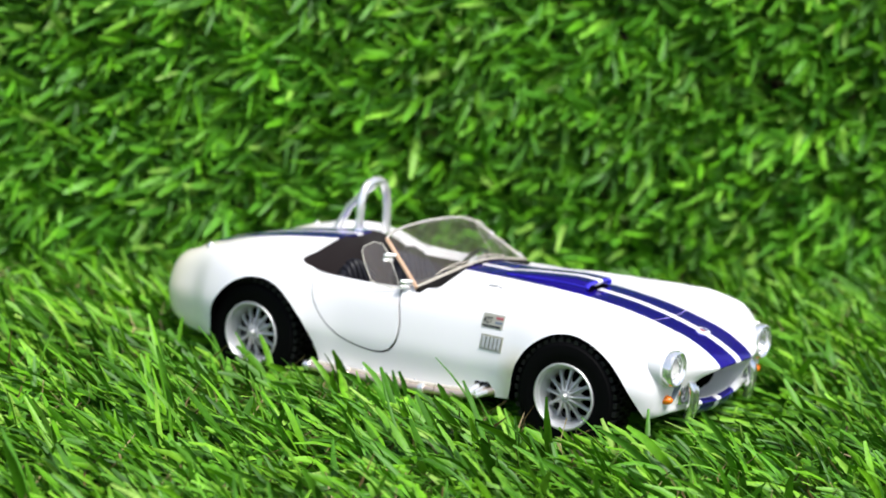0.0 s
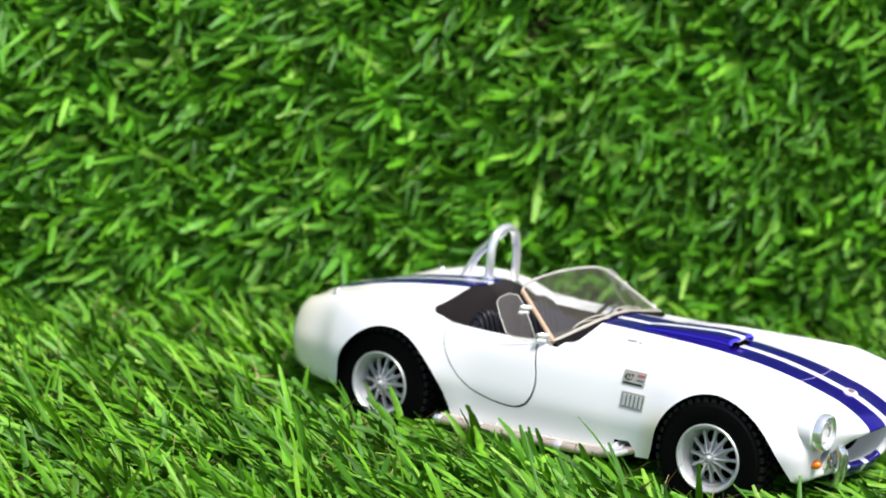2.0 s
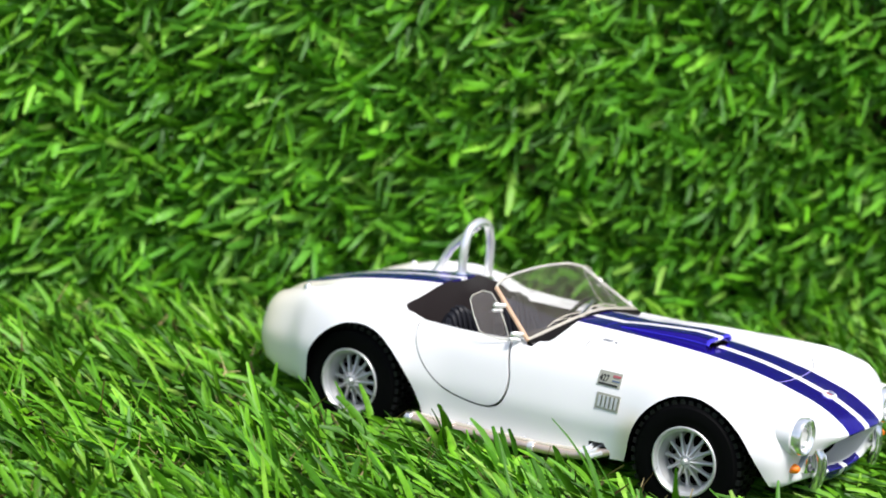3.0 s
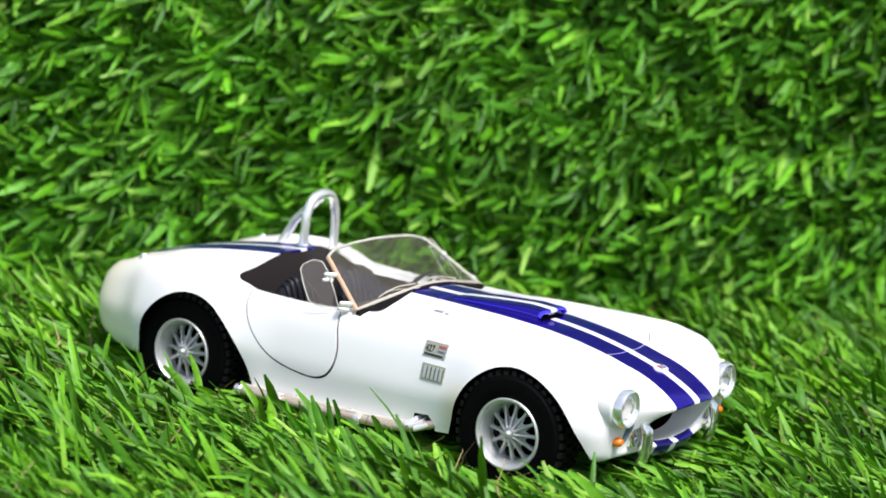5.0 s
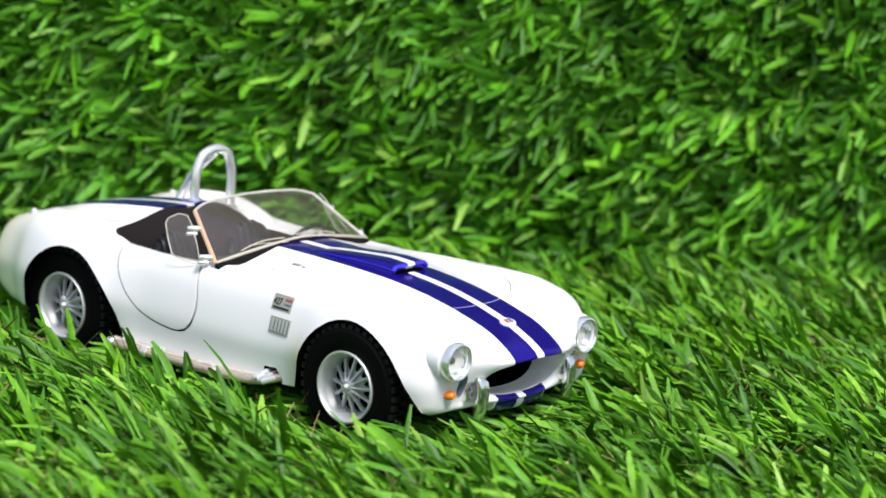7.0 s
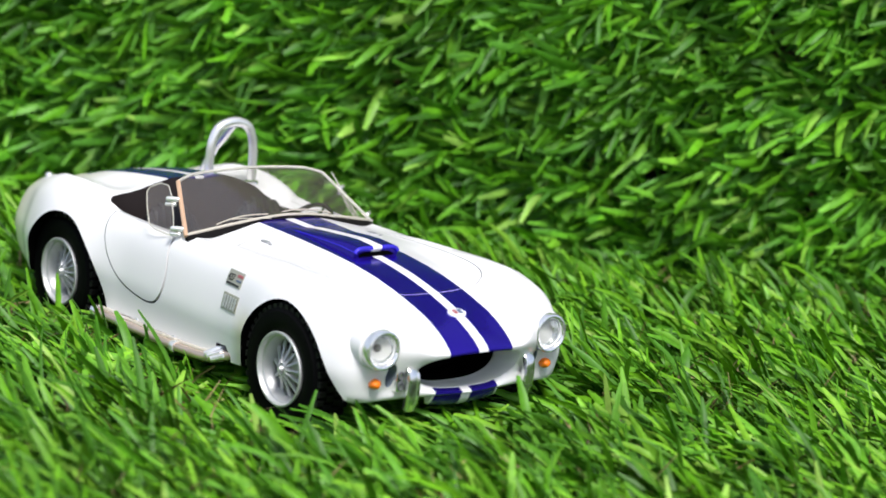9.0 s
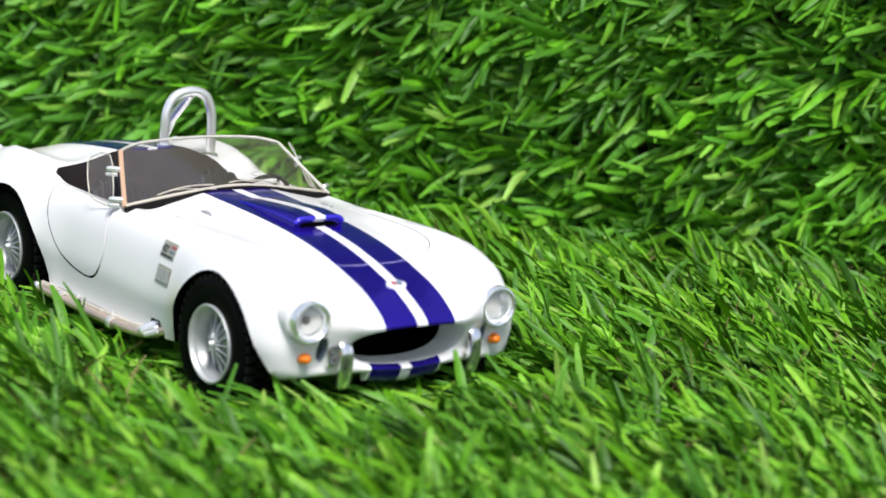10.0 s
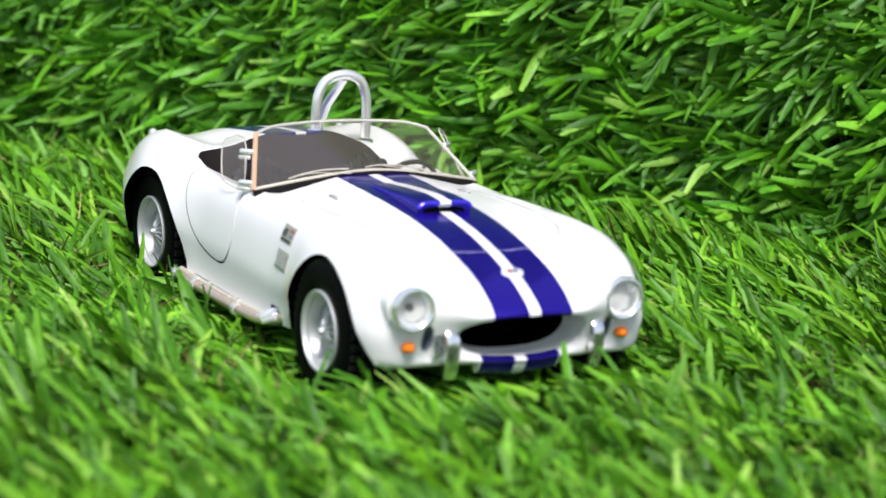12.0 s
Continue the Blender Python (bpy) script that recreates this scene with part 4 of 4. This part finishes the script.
def build_front():
    for s in (-1, 1):
        c = (54.65, s * 17.4 - 0.55, 18.28 - 0.2 * s)
        ring = [(3.2, -4.5), (3.2, -0.9), (3.3, -0.3), (3.38, 0.2), (3.36, 0.7), (3.2, 1.1), (2.95, 1.2), (2.7, 1.1), (2.5, 0.85), (2.42, 0.4), (2.42, -4.5)]
        lamp = part("headlight", lathe(ring, c, "x", 44, closed=True), BEZEL, car, "round headlight in a broad chrome ring")
        part("bucket", lathe([(3.4, -6.5), (3.6, -3.4), (3.66, -1.4), (3.58, -0.7), (3.3, -0.55), (3.2, -6.5)], c, "x", 40, closed=True), PLAIN, lamp, "white housing")
        part("reflector", lathe([(0.001, -1.5), (0.9, -1.35), (1.5, -0.95), (2.0, -0.4), (2.44, 0.45), (2.44, -2.0), (0.001, -2.0)], c, "x", 36), REFLECTOR, lamp, "pale reflector bowl")
        part("bulb", lathe([(0.001, -0.15), (0.45, -0.28), (0.75, -0.7), (0.8, -1.5), (0.001, -1.5)], c, "x", 16), BULB, lamp, "dark grey bulb")
        part("lens_rim", lathe([(2.46, 0.35), (2.46, 0.62), (2.32, 0.72), (2.25, 0.6), (2.3, 0.4)], c, "x", 36, closed=True), BOWL, lamp, "frosted rim of the lens")
        part("lens", lathe([(0.001, 1.05), (1.0, 0.98), (1.9, 0.80), (2.45, 0.5), (2.45, 0.4), (1.9, 0.70), (1.0, 0.88), (0.001, 0.95)], c, "x", 36), LENS, lamp, "clear domed lens").visible_shadow = False
        signal = lathe([(0.001, 1.3), (0.45, 1.2), (0.8, 0.8), (0.95, 0.2), (1.0, -0.6), (1.0, -2.4), (0.001, -2.4)], (0, 0, 0), "x", 20)
        bmesh.ops.transform(signal, matrix=Matrix.Translation((53.6, s * 17.75 - 0.1, 12.5)) @ Matrix.Diagonal((1, 1.12, 0.92, 1)), verts=signal.verts)
        part("turn_signal", signal, AMBER, car, "small amber turn signal")
        path = spline([(52.0, 14.3), (54.3, 14.75), (55.3, 14.55), (55.8, 13.8), (56.0, 12.4), (55.9, 10.8), (55.6, 9.4), (55.1, 8.0)], 4)
        bar = part("bumper_bar", strap([(q[0], q[1]) for q in path], 2.1, 1.5, s * 12.1 + 0.15), CHROME, car, "upright chrome bumper bar curling back at its top")
        part("bar_rib", tube([(q[0] + 0.65, s * 11.35 + 0.15, q[1]) for q in path[10:]], 0.3, 8), CHROME, bar, "raised bright edge of the bar")
        part("bumper_bracket", tube([(52.0, s * 11.9, 11.2), (56.0, s * 11.8, 11.4)], 0.6, 8), CHROME, car)
        for z in (13.6, 11.9):
            loop = [(54.75, s * 13.35 + 0.42 * math.cos(k * math.tau / 16), z + 0.62 * math.sin(k * math.tau / 16)) for k in range(16)]
            part("bracket_eye", tube(loop, 0.2, 6, closed=True), BULB, bar, "dark eye in the bar's bracket")
        part("bracket_plate", block((1.4, 1.5, 3.8), (54.0, s * 13.3, 12.75), 0.35), CHROME, bar, "chrome bracket plate beside the bar")
    badge = part("hood_badge", lathe([(0.001, 0.3), (1.0, 0.28), (1.3, 0.15), (1.4, -0.4), (0.001, -0.4)], (0, 0, 0), "z", 28), BOWL, car, "small round silver badge with red and blue print")
    badge.data.transform(Matrix.Translation((51.1 * MM, 0, 21.95 * MM)) @ Matrix.Rotation(radians(19), 4, "Y") @ Matrix.Diagonal((0.95, 1.3, 1, 1)))
    for y, mat, name in ((-0.5, PRINT_RED, "red_field"), (0.5, PRINT_BLUE, "blue_field")):
        f = part(name, block((1.15, 0.8, 0.1), (0, y, 0.30), 0), mat, badge)
        f.data.transform(Matrix.Translation((51.1 * MM, 0, 21.95 * MM)) @ Matrix.Rotation(radians(19), 4, "Y"))
    for s in (-1, 1):
        z = body_top(12.2, 11.2)
        part("hood_latch", join(block((1.9, 0.9, 0.35), (12.0, s * 11.4, z + 0.05), 0.12), block((0.6, 0.5, 0.3), (13.9, s * 11.8, z + 0.03), 0.1)), LATCH, car, "small silver hood latch")
        part("fuel_cap" if s < 0 else "filler_cap", lathe([(0.001, 0.6), (0.45, 0.55), (0.75, 0.2), (0.85, -0.5), (0.001, -0.5)], (-50.6, s * 18.2, body_top(-50.6, 18.2)), "z", 20), BEZEL, car, "small pale filler cap")


build_front()


def build_flank(s):
    """Badge, louvre and side pipe on one flank."""
    def skin(x, z, lift):
        return (x, s * (body_side(x, z) + lift), z)
    def plate(x0, x1, z0, z1, lift, mat, parent, name, label=""):
        """A thin sheet that follows the flank."""
        rows = []
        for i in range(5):
            x = x0 + (x1 - x0) * i / 4
            rows.append([skin(x, z0, -0.2), skin(x, z0, lift), skin(x, (z0 + z1) / 2, lift), skin(x, z1, lift), skin(x, z1, -0.2)])
        return part(name, loft(rows), mat, parent, label)
    badge = plate(16.3, 21.1, 20.6, 23.1, 0.12, GREY, car, "side_badge", "small silver badge with black digits and coloured bars")
    plate(19.3, 20.9, 22.3, 22.7, 0.2, PRINT_RED, badge, "red_bar")
    plate(19.3, 20.9, 21.6, 21.85, 0.2, PRINT_BLUE, badge, "blue_bar")
    plate(16.6, 20.6, 20.8, 21.1, 0.2, PRINT_BLACK, badge, "black_bar")
    txt = bpy.data.curves.new("digits", "FONT")
    txt.body, txt.size, txt.extrude, txt.align_x = "427", 1.6, 0.04, "LEFT"
    t = new("digits", txt)
    bpy.context.view_layer.update()
    me = bpy.data.meshes.new_from_object(t.evaluated_get(bpy.context.evaluated_depsgraph_get()))
    bpy.data.objects.remove(t)
    me.materials.clear()
    me.materials.append(PRINT_BLACK)
    turn = Matrix.Rotation(radians(0 if s < 0 else 180), 4, "Z") @ Matrix.Rotation(radians(90), 4, "X")
    x0 = 16.6 if s < 0 else 19.1
    me.transform(Matrix.Translation((x0, 0, 21.45)) @ turn @ Matrix.Diagonal((0.82, 1, 1, 1)))
    for v in me.vertices:
        v.co.y += s * (body_side(v.co.x, v.co.z) + 0.2)
    part("digits", me, None, badge, "black digits")
    vent = plate(16.8, 21.8, 16.6, 19.4, 0.14, GREY, car, "side_vent", "silver louvred side vent")
    for k in range(5):
        x = 17.35 + k * 0.88
        plate(x, x + 0.5, 17.0, 19.0, 0.32, SILVER, vent, "louvre")
        plate(x + 0.5, x + 0.72, 17.0, 19.0, 0.19, SLOT, vent, "slot")
    part("sill", block((36, 2.0, 1.0), (-1.5, s * 22.3, 7.3), 0.4), PLAIN, car, "white sill ledge above the side pipe")
    pipe = spline([(20.5, s * 22.6, 9.2), (18.6, s * 23.2, 8.5), (15.0, s * 24.2, 7.6), (6.0, s * 24.5, 7.1), (-8.0, s * 24.5, 6.9), (-21.0, s * 24.4, 6.9)], 6)
    exhaust = part("side_pipe", tube(pipe, 0.78, 14), PIPE, car, "pale silver side exhaust pipe under the sill")
    part("upper_pipe", tube([(q[0], q[1] - s * 0.75, q[2] + 0.75) for q in pipe[6:]], 0.42, 10), WARM, exhaust, "thin warm silver pipe above the exhaust pipe")
    part("pipe_end", lathe([(0.001, -1.0), (0.6, -0.9), (1.0, -0.4), (1.0, 0.6), (0.75, 0.9), (0.001, 0.9)], (-21.2, s * 24.4, 6.95), "x", 18), BEZEL, exhaust, "pale rounded end")
    for x in (-9.0, 3.0, 11.0):
        part("sill_bolt", lathe([(0.001, 0.3), (0.3, 0.26), (0.45, 0.0), (0.45, -0.4), (0.001, -0.4)], (x, s * 23.0, 8.0), "z", 12), BAR, car, "small bright bolt on the sill")
    for x in (5.6, -12.0):
        part("pipe_strap", lathe([(1.0, -0.6), (1.15, 0), (1.0, 0.6), (0.72, 0.6), (0.72, -0.6)], (x, s * 24.5, 7.05), "x", 20, closed=True), BAR, exhaust, "chrome strap")
    for k in range(3):
        part("header_pipe", tube([(17.2 + k * 1.25, s * 21.4, 10.0 - k * 0.3), (16.8 + k * 1.2, s * 23.6, 9.3 - k * 0.3), (15.6 + k * 1.0, s * 24.9, 8.3 - k * 0.2)], 0.5, 8), BAR, exhaust)


for s in (-1, 1):
    build_flank(s)
